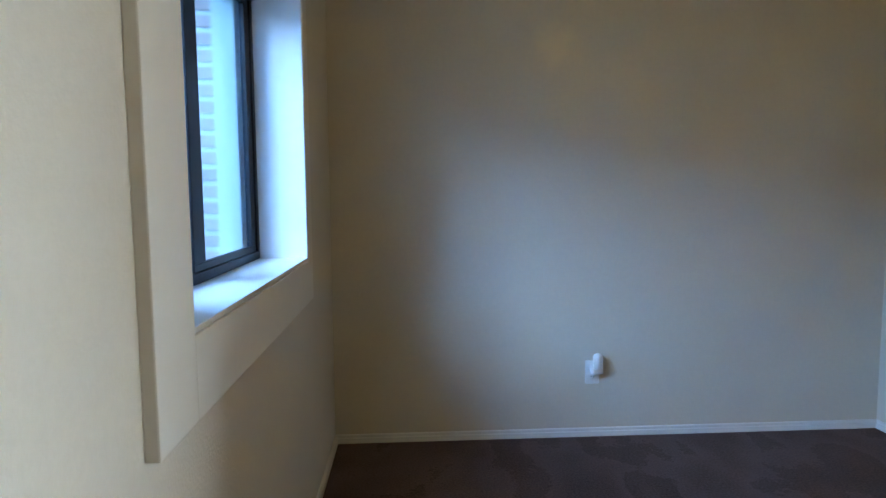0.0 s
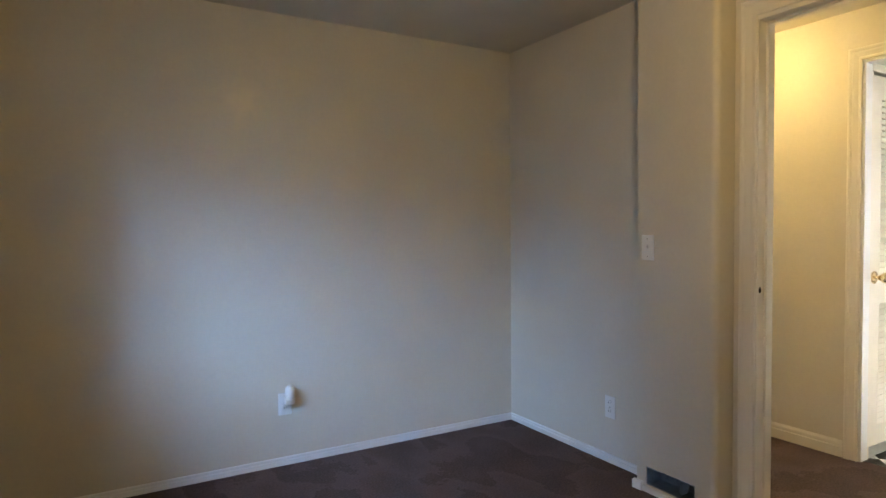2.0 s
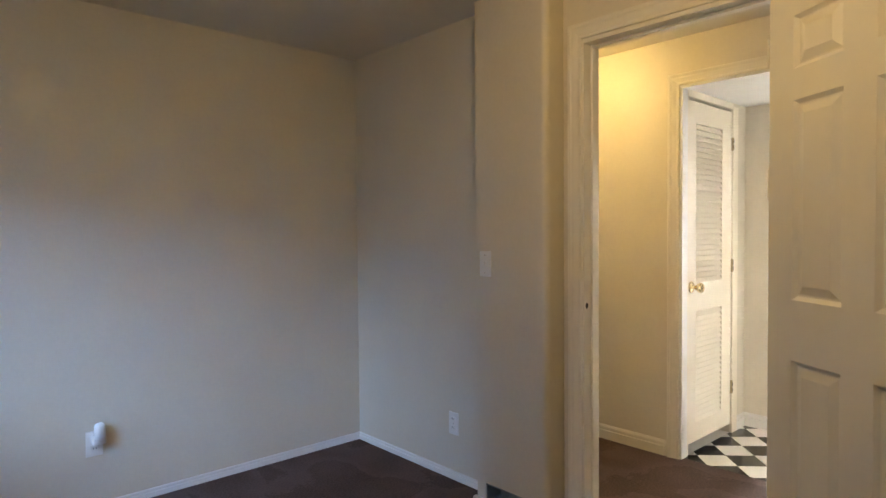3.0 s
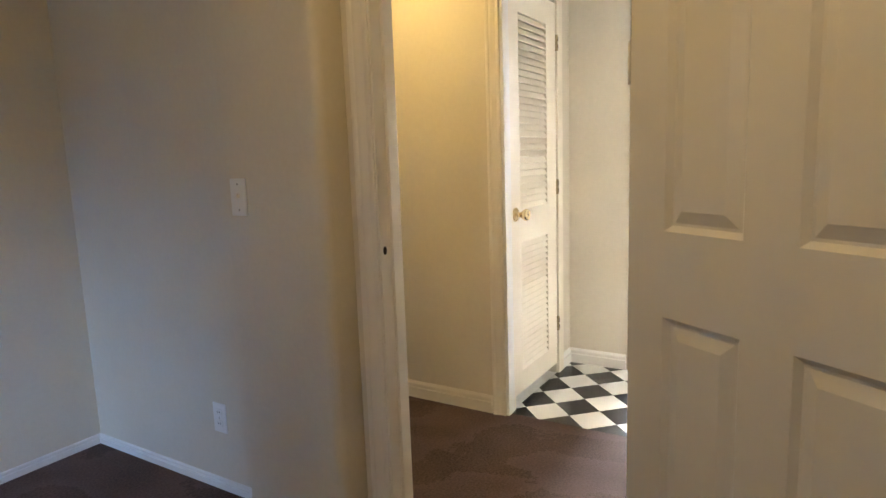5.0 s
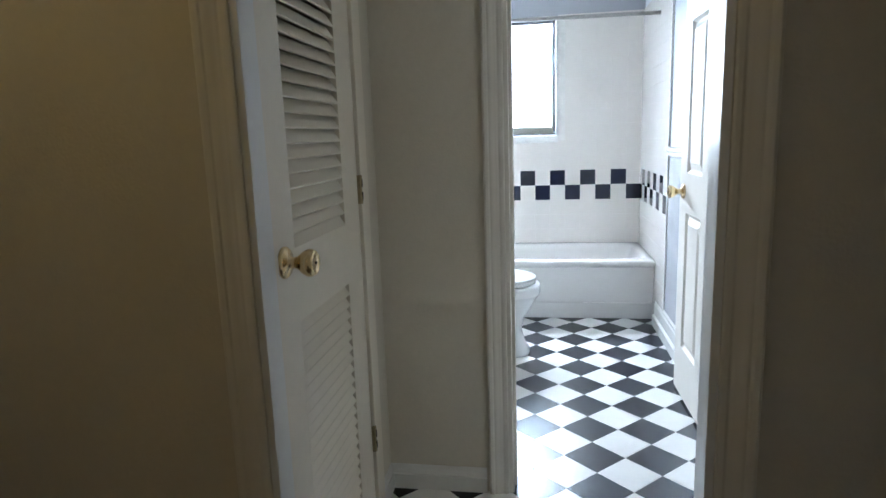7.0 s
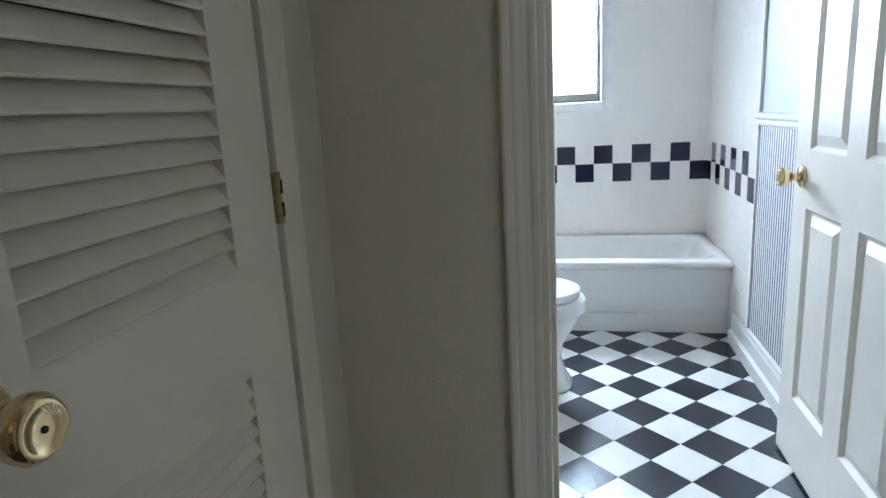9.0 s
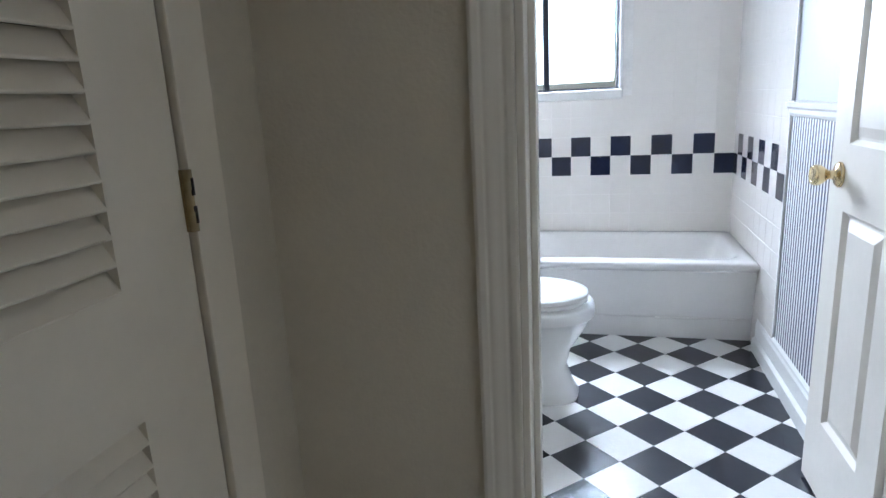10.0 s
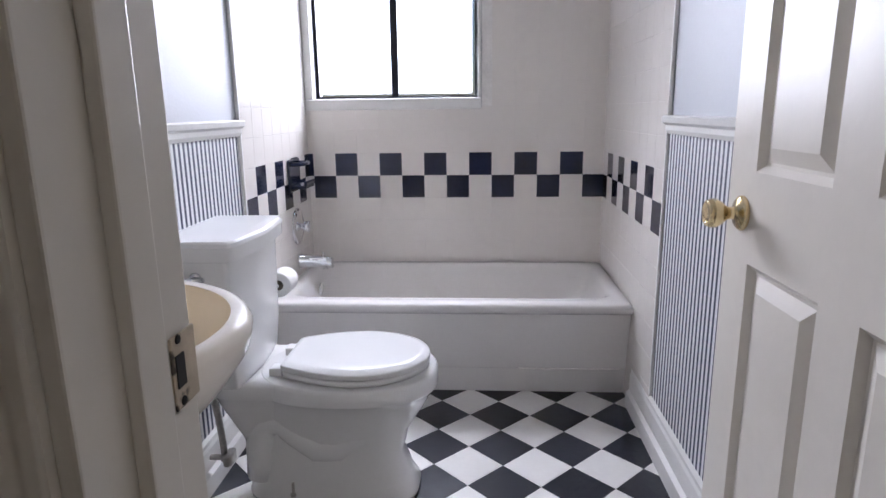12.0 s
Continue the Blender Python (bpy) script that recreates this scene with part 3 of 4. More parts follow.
slider_window("window_1", FX, 1, WY0 + 0.013, WY1 - 0.013, WZ0 + 0.013, WZ1 - 0.013, 1.642, "dark bronze aluminium sliding window in the bedroom", 0.026, 0.020, 0.050, HAZYGLASS, 0.083)
slider_window("window_2", XB + 0.045, -1, BWY0, BWY1, BWZ0, BWZ1, 1.265, "dark-framed aluminium sliding window over the bathtub", 0.006, 0.006, 0.009, GLASS, 0.026)
bt = thing("trim_bathroom_window", (XB, (BWY0 + BWY1) / 2, BWZ0), "white tiled sill round the bathroom window", "window trim")
tagged(bt, kind="structure")
part("sill", box(XB - 0.020, XB + 0.05, BWY0 - 0.018, YL - 0.011, BWZ0 - 0.052, BWZ0 - 0.001, 0.006), WHITE, bt)
part("side_trim", box(XB - 0.014, XB + 0.05, BWY0 - 0.018, BWY0 - 0.001, BWZ0, BWZ1 + 0.02, 0.004), WHITE, bt)
part("side_trim", box(XB - 0.014, XB + 0.05, BWY1 + 0.001, BWY1 + 0.038, BWZ0, BWZ1 + 0.02, 0.004), WHITE, bt)
part("head_trim", box(XB - 0.014, XB + 0.05, BWY0, BWY1, BWZ1 + 0.001, BWZ1 + 0.02, 0.004), WHITE, bt)


# ---- doors ----
def raised_panel(u0, u1, z0, z1, face, depth):
    """Moulded frame and raised field of one panel, in door coordinates (x along the leaf, y out of its face)."""
    bm = bmesh.new()
    s = 1 if depth > 0 else -1
    steps = [(0.0, 0.0), (0.012, -0.012), (0.018, -0.012), (0.044, -0.001), (0.046, -0.001)]
    rings = []
    for inset, dy in steps:
        rings.append([bm.verts.new(p) for p in ((u0 + inset, face + s * dy, z0 + inset), (u1 - inset, face + s * dy, z0 + inset), (u1 - inset, face + s * dy, z1 - inset), (u0 + inset, face + s * dy, z1 - inset))])
    for a, b in zip(rings, rings[1:]):
        for i in range(4):
            bm.faces.new((a[i], a[(i + 1) % 4], b[(i + 1) % 4], b[i]))
    bm.faces.new(rings[-1])
    return bm


KNOB = [(0.0, 0.0), (0.033, 0.0), (0.033, 0.004), (0.028, 0.009), (0.014, 0.012), (0.011, 0.020), (0.013, 0.030), (0.022, 0.040), (0.0275, 0.050), (0.028, 0.058), (0.024, 0.066), (0.019, 0.068), (0.018, 0.066), (0.008, 0.067), (0.0, 0.066)]


def panel_door(name, at, turn, width, height, cols, rows, knob_u, knob_z, mat, label, knob_mat, thick=0.035, hinges=(0.25, 1.05, 1.82), hinge_mat=None, knuckle=0.006):
    """A moulded six-panel leaf; local x runs from the hinge to the free edge, y is its thickness."""
    d = thing(name, at, label, "door", turn=turn)
    holes = [(c[0], c[1], -1, 1, r[0], r[1]) for c in cols for r in rows]
    us = sorted({0.0, width} | {v for c in cols for v in c})
    zs = sorted({0.0, height} | {v for r in rows for v in r})
    leaf = part("leaf", cells(us, [0.0, thick], zs, holes), mat, d, local=True)
    for c in cols:
        for r in rows:
            bm = raised_panel(c[0], c[1], r[0], r[1], thick, 1)
            other = raised_panel(c[0], c[1], r[0], r[1], 0.0, -1)
            me = bpy.data.meshes.new("tmp")
            other.to_mesh(me)
            bm.from_mesh(me)
            other.free()
            bpy.data.meshes.remove(me)
            bmesh.ops.recalc_face_normals(bm, faces=bm.faces[:])
            part("panel", bm, mat, leaf, local=True)
    for side, y in (("y", thick), ("-y", 0.0)):
        part("knob", lathe(KNOB, 32, facing(knob_u, y, knob_z, side)), knob_mat, d, "round brass knob", True, True)
    part("latch", box(width - 0.001, width + 0.003, 0.006, thick - 0.006, knob_z - 0.028, knob_z + 0.028, 0.001), STEEL, d, "steel latch plate", local=True)
    for z in hinges:
        h = part("hinge", lathe([(0, -0.046), (knuckle, -0.046), (knuckle, 0.046), (0, 0.046)], 14, facing(0.002 - knuckle, -0.004, z, "z")), hinge_mat or STEEL, d, "butt hinge knuckle", True, True)
        part("hinge_leaf", box(-0.003, 0.0, 0.0, thick - 0.004, z - 0.045, z + 0.045, 0.001), hinge_mat or STEEL, h, local=True)
    return d


ROWS6 = ((0.218, 0.817), (0.986, 1.60), (1.70, 1.90))
panel_door("bedroom_door", (2.448, 0.645, 0.012), -123.6, 0.72, 2.02, ((0.106, 0.300), (0.408, 0.611)), ((0.225, 0.853), (1.040, 1.65), (1.745, 1.905)), 0.658, 0.93, TRIM,
           "cream six-panel bedroom door standing wide open", BRASS, hinge_mat=TRIM, hinges=(0.25, 1.40, 1.82), knuckle=0.003)
panel_door("bathroom_door", (4.572, 0.328, 0.012), 0.6, 0.785, 2.02, ((0.095, 0.340), (0.440, 0.678)), ROWS6, 0.718, 0.905, DOORPAINT,
           "white six-panel bathroom door folded back against the wall", BRASS, hinges=(0.35, 1.05, 1.80))


def louvre_door(name, x0, x1, y, label):
    """A closet door with a louvred upper and lower field, facing -y; x0 is the knob side."""
    d = thing(name, ((x0 + x1) / 2, y, 0.02), label, "closet door")
    z0, z1, th = 0.06, 1.985, 0.032
    fields = ((0.165, 0.805), (0.962, 1.865))
    s0, s1 = 3.718, 4.057
    holes = [(s0, s1, y - 1, y + 1, a, b) for a, b in fields]
    part("leaf", cells(sorted({x0, s0, s1, x1}), [y, y + th], sorted({z0, z1, *[v for f in fields for v in f]}), holes), LOUVRE, d)
    pitch = 0.0303
    tilt = radians(57)
    for a, b in fields:
        n = int((b - a) / pitch)
        step = (b - a) / n
        for i in range(n):
            zc = a + (i + 0.5) * step
            bm = box(s0 - 0.004, s1 + 0.004, -0.0190, 0.0190, -0.003, 0.003, 0.0015, 1)
            bm.transform(Matrix.Translation((0, y + 0.0115, zc)) @ Matrix.Rotation(tilt, 4, "X"))
            part("slat", bm, LOUVRE, d)
    part("knob", lathe(KNOB, 32, facing(x0 + 0.035, y, 0.945, "-y")), BRASS, d, "polished brass knob with a keyhole", True)
    part("keyhole", lathe([(0, 0), (0.003, 0), (0.003, 0.001), (0, 0.001)], 10, facing(x0 + 0.035, y - 0.0665, 0.945, "-y")), DARK, d, "dark keyhole")
    for z in (0.29, 1.045, 1.79):
        h = part("hinge", lathe([(0, -0.04), (0.0065, -0.04), (0.0065, -0.0145), (0.0055, -0.0135), (0.0055, 0.0135), (0.0065, 0.0145), (0.0065, 0.04), (0, 0.04)], 14, facing(x1 + 0.004, y - 0.007, z, "z")), DULLBRASS, d, "tarnished brass butt hinge", True)
        for dz in (-0.018, 0.018):
            part("slot", box(x1 + 0.002, x1 + 0.006, y - 0.0145, y - 0.0120, z + dz - 0.011, z + dz + 0.011), DARK, h)
        part("hinge_leaf", box(x1 - 0.003, x1 + 0.009, y - 0.0035, y - 0.0005, z - 0.04, z + 0.04, 0.001), DULLBRASS, h)
    return d


louvre_door("louvred_closet_door", LD0 + 0.003, LD1 - 0.006, YV - 0.006, "white louvred closet door with a brass knob")
lt = thing("trim_closet_door", (LD1, YV, 0), "flat white casing round the closet door", "door trim")
tagged(lt, kind="structure")
part("casing_side", box(LD1, LD1 + 0.072, YV - 0.016, YV - 0.0005, 0, LDZ + 0.02, 0.003), LOUVRE, lt)
part("casing_head", box(XH2 + 0.002, LD1 - 0.001, YV - 0.016, YV - 0.0005, LDZ, LDZ + 0.04, 0.003), LOUVRE, lt)
part("casing_side", box(XH2 + 0.002, LD0, YV - 0.012, YV - 0.0005, 0, LDZ - 0.001, 0.003), LOUVRE, lt)
part("jamb", box(LD0 - 0.0, LD0 + 0.002, YV, YV + 0.09, 0, LDZ), LOUVRE, lt)

# ---- bathroom fixtures ----
def bathtub():
    x0, x1, y0, y1, top = 6.33, XB - 0.013, YR + 0.013, YL - 0.013, 0.394
    t = thing("bathtub", ((x0 + x1) / 2, (y0 + y1) / 2, 0), "white enamelled alcove bathtub with a straight apron", "bathtub")
    cx, cy, rx, ry = (x0 + x1) / 2, (y0 + y1) / 2, (x1 - x0) / 2, (y1 - y0) / 2
    n = 96
    loops = [rounded(cx, cy, rx, ry, top - 0.02, 40, n), rounded(cx, cy, rx - 0.001, ry - 0.001, top - 0.006, 36, n), rounded(cx, cy, rx - 0.008, ry - 0.006, top, 30, n),
             rounded(cx + 0.018, cy, rx - 0.058, ry - 0.045, top, 9, n), rounded(cx + 0.018, cy, rx - 0.066, ry - 0.055, top - 0.004, 8.5, n), rounded(cx + 0.018, cy, rx - 0.074, ry - 0.066, top - 0.014, 8, n), rounded(cx + 0.018, cy, rx - 0.085, ry - 0.085, top - 0.05, 7, n),
             rounded(cx + 0.01, cy, rx - 0.14, ry - 0.15, top - 0.22, 5, n), rounded(cx + 0.01, cy, rx - 0.17, ry - 0.20, top - 0.30, 4, n), rounded(cx + 0.01, cy, rx - 0.22, ry - 0.28, top - 0.325, 3.5, n)]
    part("basin", loft(loops, False, True), ENAMEL, t, "", True)
    apron = [(0.0, 6.424), (0.010, 6.420), (0.104, 6.412), (0.110, 6.406), (0.116, 6.404)]
    apron += [(0.116 + 0.230 * k / 8, 6.404 - 0.040 * (k / 8) ** 1.4) for k in range(1, 9)]
    apron += [(0.346 + 0.028 * k / 5, 6.364 - 0.034 * math.sin(k / 5 * math.pi / 2)) for k in range(1, 6)] + [(0.3835, 6.3305)]
    bm = bmesh.new()
    a = [bm.verts.new((x, y0, z)) for z, x in apron] + [bm.verts.new((x0 + 0.12, y0, 0.3835)), bm.verts.new((x0 + 0.12, y0, 0.0))]
    b = [bm.verts.new((v.co.x, y1, v.co.z)) for v in a]
    for i in range(len(a)):
        bm.faces.new((a[i], a[(i + 1) % len(a)], b[(i + 1) % len(a)], b[i]))
    bm.faces.new(a[::-1])
    bm.faces.new(b)
    bmesh.ops.recalc_face_normals(bm, faces=bm.faces[:])
    part("apron", bm, ENAMEL, t, smooth=True).data.set_sharp_from_angle(angle=radians(35))
    part("toe_groove", box(6.395, 6.4105, y0 + 0.02, y0 + 0.42, 0.1075, 0.110), GROUT, t, "dark scratch line along the apron foot")
    part("overflow_plate", lathe([(0, 0.0), (0.034, 0.0), (0.036, 0.004), (0.030, 0.009), (0.008, 0.011), (0, 0.010)], 28, facing(6.74, 1.585, 0.325, "-y") @ pose(0, 0, 0, 8, 0, 0)), CHROME, t, "round chrome overflow plate", True)
    return t


bathtub()

sp = thing("tub_spout", (6.755, YL - 0.012, 0.455), "chrome tub spout on the tiled wall", "faucet")
loops = []
for i, (dy, dz, rx, rz) in enumerate([(0.0, 0.0, 0.033, 0.033), (0.012, 0.0, 0.033, 0.033), (0.02, 0.0, 0.029, 0.029), (0.08, 0.0, 0.028, 0.027), (0.13, -0.004, 0.026, 0.026), (0.150, -0.007, 0.025, 0.026), (0.156, -0.008, 0.020, 0.021)]):
    loops.append([(6.755 + rx * math.cos(a), YL - 0.012 - dy, 0.458 + dz + rz * math.sin(a)) for a in [2 * math.pi * k / 24 for k in range(24)]])
part("body", loft(loops), CHROME, sp, "", True)
part("diverter", lathe([(0, 0), (0.004, 0), (0.004, 0.012), (0.007, 0.016), (0.007, 0.022), (0, 0.023)], 14, facing(6.755, YL - 0.125, 0.476, "z")), CHROME, sp, "", True)
part("nozzle", lathe([(0, 0), (0.016, 0), (0.016, 0.02), (0, 0.02)], 18, facing(6.755, YL - 0.13, 0.425, "z")), CHROME, sp, "", True)
vh = thing("shower_valve", (6.762, YL - 0.012, 0.615), "round chrome shower valve with a clear handle", "faucet")
part("escutcheon", lathe([(0, 0), (0.080, 0), (0.082, 0.004), (0.073, 0.011), (0.028, 0.016), (0, 0.016)], 36, facing(6.762, YL - 0.012, 0.615, "-y")), CHROME, vh, "", True)
part("handle", lathe([(0, 0.014), (0.016, 0.014), (0.014, 0.03), (0.024, 0.04), (0.026, 0.055), (0.018, 0.062), (0, 0.062)], 18, facing(6.762, YL - 0.012, 0.615, "-y")), CHROME, vh, "", True)
for ddx in (-0.045, 0.045):
    part("screw", lathe([(0, 0), (0.005, 0), (0.005, 0.003), (0, 0.004)], 10, facing(6.762 + ddx, YL - 0.012 - 0.010, 0.615, "-y")), STEEL, vh)
sd = thing("soap_dish", (6.748, YL - 0.012, 0.86), "black glazed ceramic soap dish in the tile band", "soap dish")
part("back_plate", box(6.673, 6.833, YL - 0.022, YL - 0.012, 0.775, 0.915, 0.006), NAVYTILE, sd)
part("shelf", box(6.683, 6.823, YL - 0.085, YL - 0.022, 0.79, 0.805, 0.006), NAVYTILE, sd)
part("lip", box(6.683, 6.823, YL - 0.09, YL - 0.078, 0.802, 0.822, 0.005), NAVYTILE, sd)
part("grab_bar", tube([(6.693, YL - 0.02, 0.895), (6.693, YL - 0.062, 0.895), (6.705, YL - 0.07, 0.895), (6.801, YL - 0.07, 0.895), (6.813, YL - 0.062, 0.895), (6.813, YL - 0.02, 0.895)], 0.009), NAVYTILE, sd, "", True)


def toilet():
    cx = 5.785
    t = thing("toilet", (cx, 1.30, 0), "white two-piece toilet with its lid closed", "toilet")
    yf = 1.005
    secs = [(0.0, 5.78, 1.30, 0.128, 0.255, 3.2), (0.012, 5.78, 1.30, 0.130, 0.257, 3.2), (0.05, 5.78, 1.305, 0.118, 0.240, 3.0), (0.13, 5.78, 1.315, 0.105, 0.225, 2.7), (0.20, 5.78, 1.305, 0.110, 0.232, 2.5),
            (0.26, cx, 1.285, 0.132, 0.252, 2.4), (0.30, cx, 1.268, 0.155, 0.258, 2.3), (0.325, cx, 1.255, 0.170, 0.260, 2.3), (0.334, cx, 1.25, 0.180, 0.264, 2.3), (0.342, cx, 1.25, 0.187, 0.266, 2.3), (0.376, cx, 1.245, 0.190, 0.259, 2.3), (0.385, cx, 1.245, 0.187, 0.255, 2.3), (0.388, cx, 1.245, 0.182, 0.250, 2.3)]
    part("bowl", loft([rounded(x, y, rx, ry, z, p, 56) for z, x, y, rx, ry, p in secs]), PORCELAIN, t, "", True)
    part("deck", loft([rounded(cx, y, rx, ry, z, p, 48) for z, y, rx, ry, p in ((0.0, 1.455, 0.092, 0.098, 3), (0.10, 1.452, 0.088, 0.096, 3), (0.18, 1.462, 0.092, 0.108, 3), (0.25, 1.478, 0.108, 0.122, 3.5), (0.30, 1.487, 0.126, 0.130, 4), (0.332, 1.49, 0.138, 0.132, 4.5), (0.342, 1.49, 0.148, 0.134, 5), (0.376, 1.49, 0.150, 0.134, 5), (0.386, 1.49, 0.146, 0.130, 5))]), PORCELAIN, t, "", True)

    def seat_loop(z, grow):
        """An egg-shaped front with straight flanks that taper to a square-cut back."""
        w, front, back, half = 0.172 + grow, 1.008 - grow, 1.418 + grow * 0.6, 0.108 + grow
        pts = []
        for k in range(61):
            a = math.pi * k / 60
            pts.append((cx + w * math.cos(a), 1.225 - (1.225 - front) * math.sin(a) ** 0.94, z))
        for e in (0.25, 0.5, 0.75, 0.96):
            bulge = math.sin(e * math.pi) * 0.012
            pts.append((cx - w + (w - half) * e - bulge, 1.225 + (back - 1.225) * e, z))
        pts += [(cx - half + 0.006, back, z), (cx + half - 0.006, back, z)]
        for e in (0.96, 0.75, 0.5, 0.25):
            bulge = math.sin(e * math.pi) * 0.012
            pts.append((cx + w - (w - half) * e + bulge, 1.225 + (back - 1.225) * e, z))
        return pts

    part("seat", loft([seat_loop(0.390, -0.008), seat_loop(0.393, -0.002), seat_loop(0.404, -0.002), seat_loop(0.408, -0.006)]), PORCELAIN, t, "", True)
    part("lid", loft([seat_loop(0.411, -0.005), seat_loop(0.413, 0.0), seat_loop(0.424, 0.0), seat_loop(0.427, -0.002), seat_loop(0.432, -0.014), seat_loop(0.4345, -0.024), seat_loop(0.4350, -0.030)]), PORCELAIN, t, "", True).data.set_sharp_from_angle(angle=radians(30))
    for dx in (-0.075, 0.075):
        part("lid_hinge", box(cx + dx - 0.022, cx + dx + 0.022, 1.418, 1.455, 0.387, 0.412, 0.006), PORCELAIN, t)
    
    def bowed(x, y, z):
        return (x, y - 0.028 * (1 - ((x - cx + 0.015) / 0.22) ** 2) if y < 1.58 else y, z)

    tank = part("tank", loft([[bowed(*p) for p in rounded(cx - 0.015, 1.592, rx, ry - 0.012, z, 24, 128)] for z, rx, ry in ((0.375, 0.140, 0.065), (0.382, 0.152, 0.074), (0.41, 0.168, 0.085), (0.50, 0.182, 0.092), (0.752, 0.192, 0.098))]), PORCELAIN, t, "", True)
    lidl = []
    for z, g in ((0.746, 0.002), (0.749, 0.010), (0.786, 0.013), (0.795, 0.009), (0.800, 0.002), (0.801, -0.012)):
        lp = []
        for (x, y, zz) in rounded(cx - 0.015, 1.590, 0.198 + g, 0.094 + g, z, 26, 128):
            if y < 1.590:
                y -= 0.030 * (1 - ((x - cx + 0.015) / 0.22) ** 2)
            lp.append((x, y, zz))
        lidl.append(lp)
    cover = part("tank_lid", loft(lidl), PORCELAIN, t, "", True)
    for ob in (tank, cover):
        ob.data.set_sharp_from_angle(angle=radians(24))
    lever = part("flush_lever", tube([(5.582, 1.585, 0.703), (5.570, 1.585, 0.703), (5.562, 1.560, 0.703), (5.560, 1.585, 0.702), (5.562, 1.620, 0.698), (5.563, 1.635, 0.697)], 0.008, 12), CHROME, t, "chrome flush lever", True)
    part("lever_boss", lathe([(0, 0), (0.017, 0), (0.017, 0.004), (0.010, 0.012), (0, 0.013)], 20, facing(5.584, 1.585, 0.703, "-x")), CHROME, lever, "", True)
    trap = [(5.738, 1.15, 0.245), (5.724, 1.21, 0.200), (5.715, 1.27, 0.165), (5.712, 1.33, 0.165), (5.714, 1.385, 0.205), (5.718, 1.43, 0.245), (5.722, 1.475, 0.235), (5.724, 1.50, 0.17), (5.726, 1.505, 0.06)]
    part("trapway", tube([tuple(Vector(p).lerp(Vector(q), e)) for p, q in zip(trap, trap[1:]) for e in (0, 0.5)] + [trap[-1]], 0.050, 24), PORCELAIN, t, "", True)
    part("floor_bolt", lathe([(0, 0), (0.009, 0), (0.009, 0.008), (0.004, 0.011), (0.004, 0.04), (0, 0.041)], 12, facing(5.662, 1.40, 0.03, "z")), STEEL, t, "rusty floor bolt")
    return t


toilet()


def sink():
    cx, yb = 4.865, YL - 0.005
    t = thing("bathroom_sink", (cx, yb, 0.55), "cream wall-hung sink with a peach basin", "sink")
    cy, rx, ry = 1.46, 0.270, 0.283

    def lp(z, g, shift=0.0):
        pts = []
        for i in range(64):
            a = 2 * math.pi * i / 64
            c, s = math.cos(a), math.sin(a)
            if s >= 0:
                pts.append((cx + (rx + g) * math.copysign(abs(c) ** 0.35, c), cy + (yb - cy + min(g, 0)) * abs(s) ** 0.35, z))
            else:
                pts.append((cx + (rx + g) * c, cy + shift + (ry + g) * s, z))
        return pts

    part("bowl", loft([lp(0.632, -0.13, 0.05), lp(0.672, -0.085, 0.03), lp(0.732, -0.035, 0.01), lp(0.787, -0.006), lp(0.817, 0.0), lp(0.829, -0.006), lp(0.834, -0.016), lp(0.832, -0.030)], True, False), SINKRIM, t, "", True)

    def inner(z, g):
        return [(cx + (rx - 0.03 - g) * math.cos(2 * math.pi * i / 64), 1.41 + (0.215 - g) * math.sin(2 * math.pi * i / 64), z) for i in range(64)]

    rim = [lp(0.832, -0.030), inner(0.828, 0.0)]
    part("rim", loft(rim, False, False), SINKRIM, t, "", True)
    part("basin", loft([inner(0.828, 0.0), inner(0.818, 0.006), inner(0.772, 0.02), inner(0.722, 0.06), inner(0.697, 0.11), inner(0.692, 0.16)], False, True), BISQUE, t, "peach glazed basin", True)
    return t


sink()

tv = thing("supply_valve", (5.74, YL - 0.005, 0.09), "grey angle stop valve with a supply hose", "water valve")
part("body", lathe([(0, 0), (0.02, 0), (0.02, 0.004), (0.009, 0.006), (0.009, 0.05), (0.014, 0.05), (0.014, 0.08), (0, 0.08)], 16, facing(5.74, YL - 0.003, 0.10, "-y")), STEEL, tv, "", True)
part("handle", loft([rounded(5.74, YL - 0.075, 0.030, 0.014, z, 3, 24) for z in (0.085, 0.088, 0.112, 0.115)]), STEEL, tv, "", True)
part("hose", tube([(5.74, YL - 0.06, 0.11), (5.735, YL - 0.06, 0.17), (5.72, YL - 0.062, 0.24), (5.69, YL - 0.07, 0.30), (5.66, YL - 0.08, 0.345), (5.655, YL - 0.085, 0.375)], 0.010, 12), STEEL, tv, "braided grey hose", True)

rl = thing("toilet_paper_roll", (6.28, 1.60, 0.49), "white toilet paper roll on a wall holder", "toilet paper")
part("roll", lathe([(0.019, -0.05), (0.045, -0.05), (0.0465, -0.046), (0.0465, 0.046), (0.045, 0.05), (0.019, 0.05)], 32, facing(6.285, 1.60, 0.495, "x")), PAPER, rl, "", True)
# solid plug; the hole's shade is its dark colour
part("core", lathe([(0.0, -0.042), (0.018, -0.042), (0.019, -0.051), (0.0185, 0.051), (0.0, 0.042)], 20, facing(6.285, 1.60, 0.495, "x")), SHADOWGAP, rl, "cardboard core, its hole coloured shade-dark", True)
hold = thing("paper_holder", (6.285, YL - 0.012, 0.49), "white wall bracket for the paper roll", "paper holder")
for dx in (0.062,):
    part("bracket", box(6.285 + dx - 0.006, 6.285 + dx + 0.006, 1.585, YL - 0.004, 0.475, 0.515, 0.004), PORCELAIN, hold)
part("spindle", lathe([(0, -0.058), (0.006, -0.058), (0.006, 0.058), (0, 0.058)], 12, facing(6.285, 1.60, 0.495, "x")), CHROME, hold)

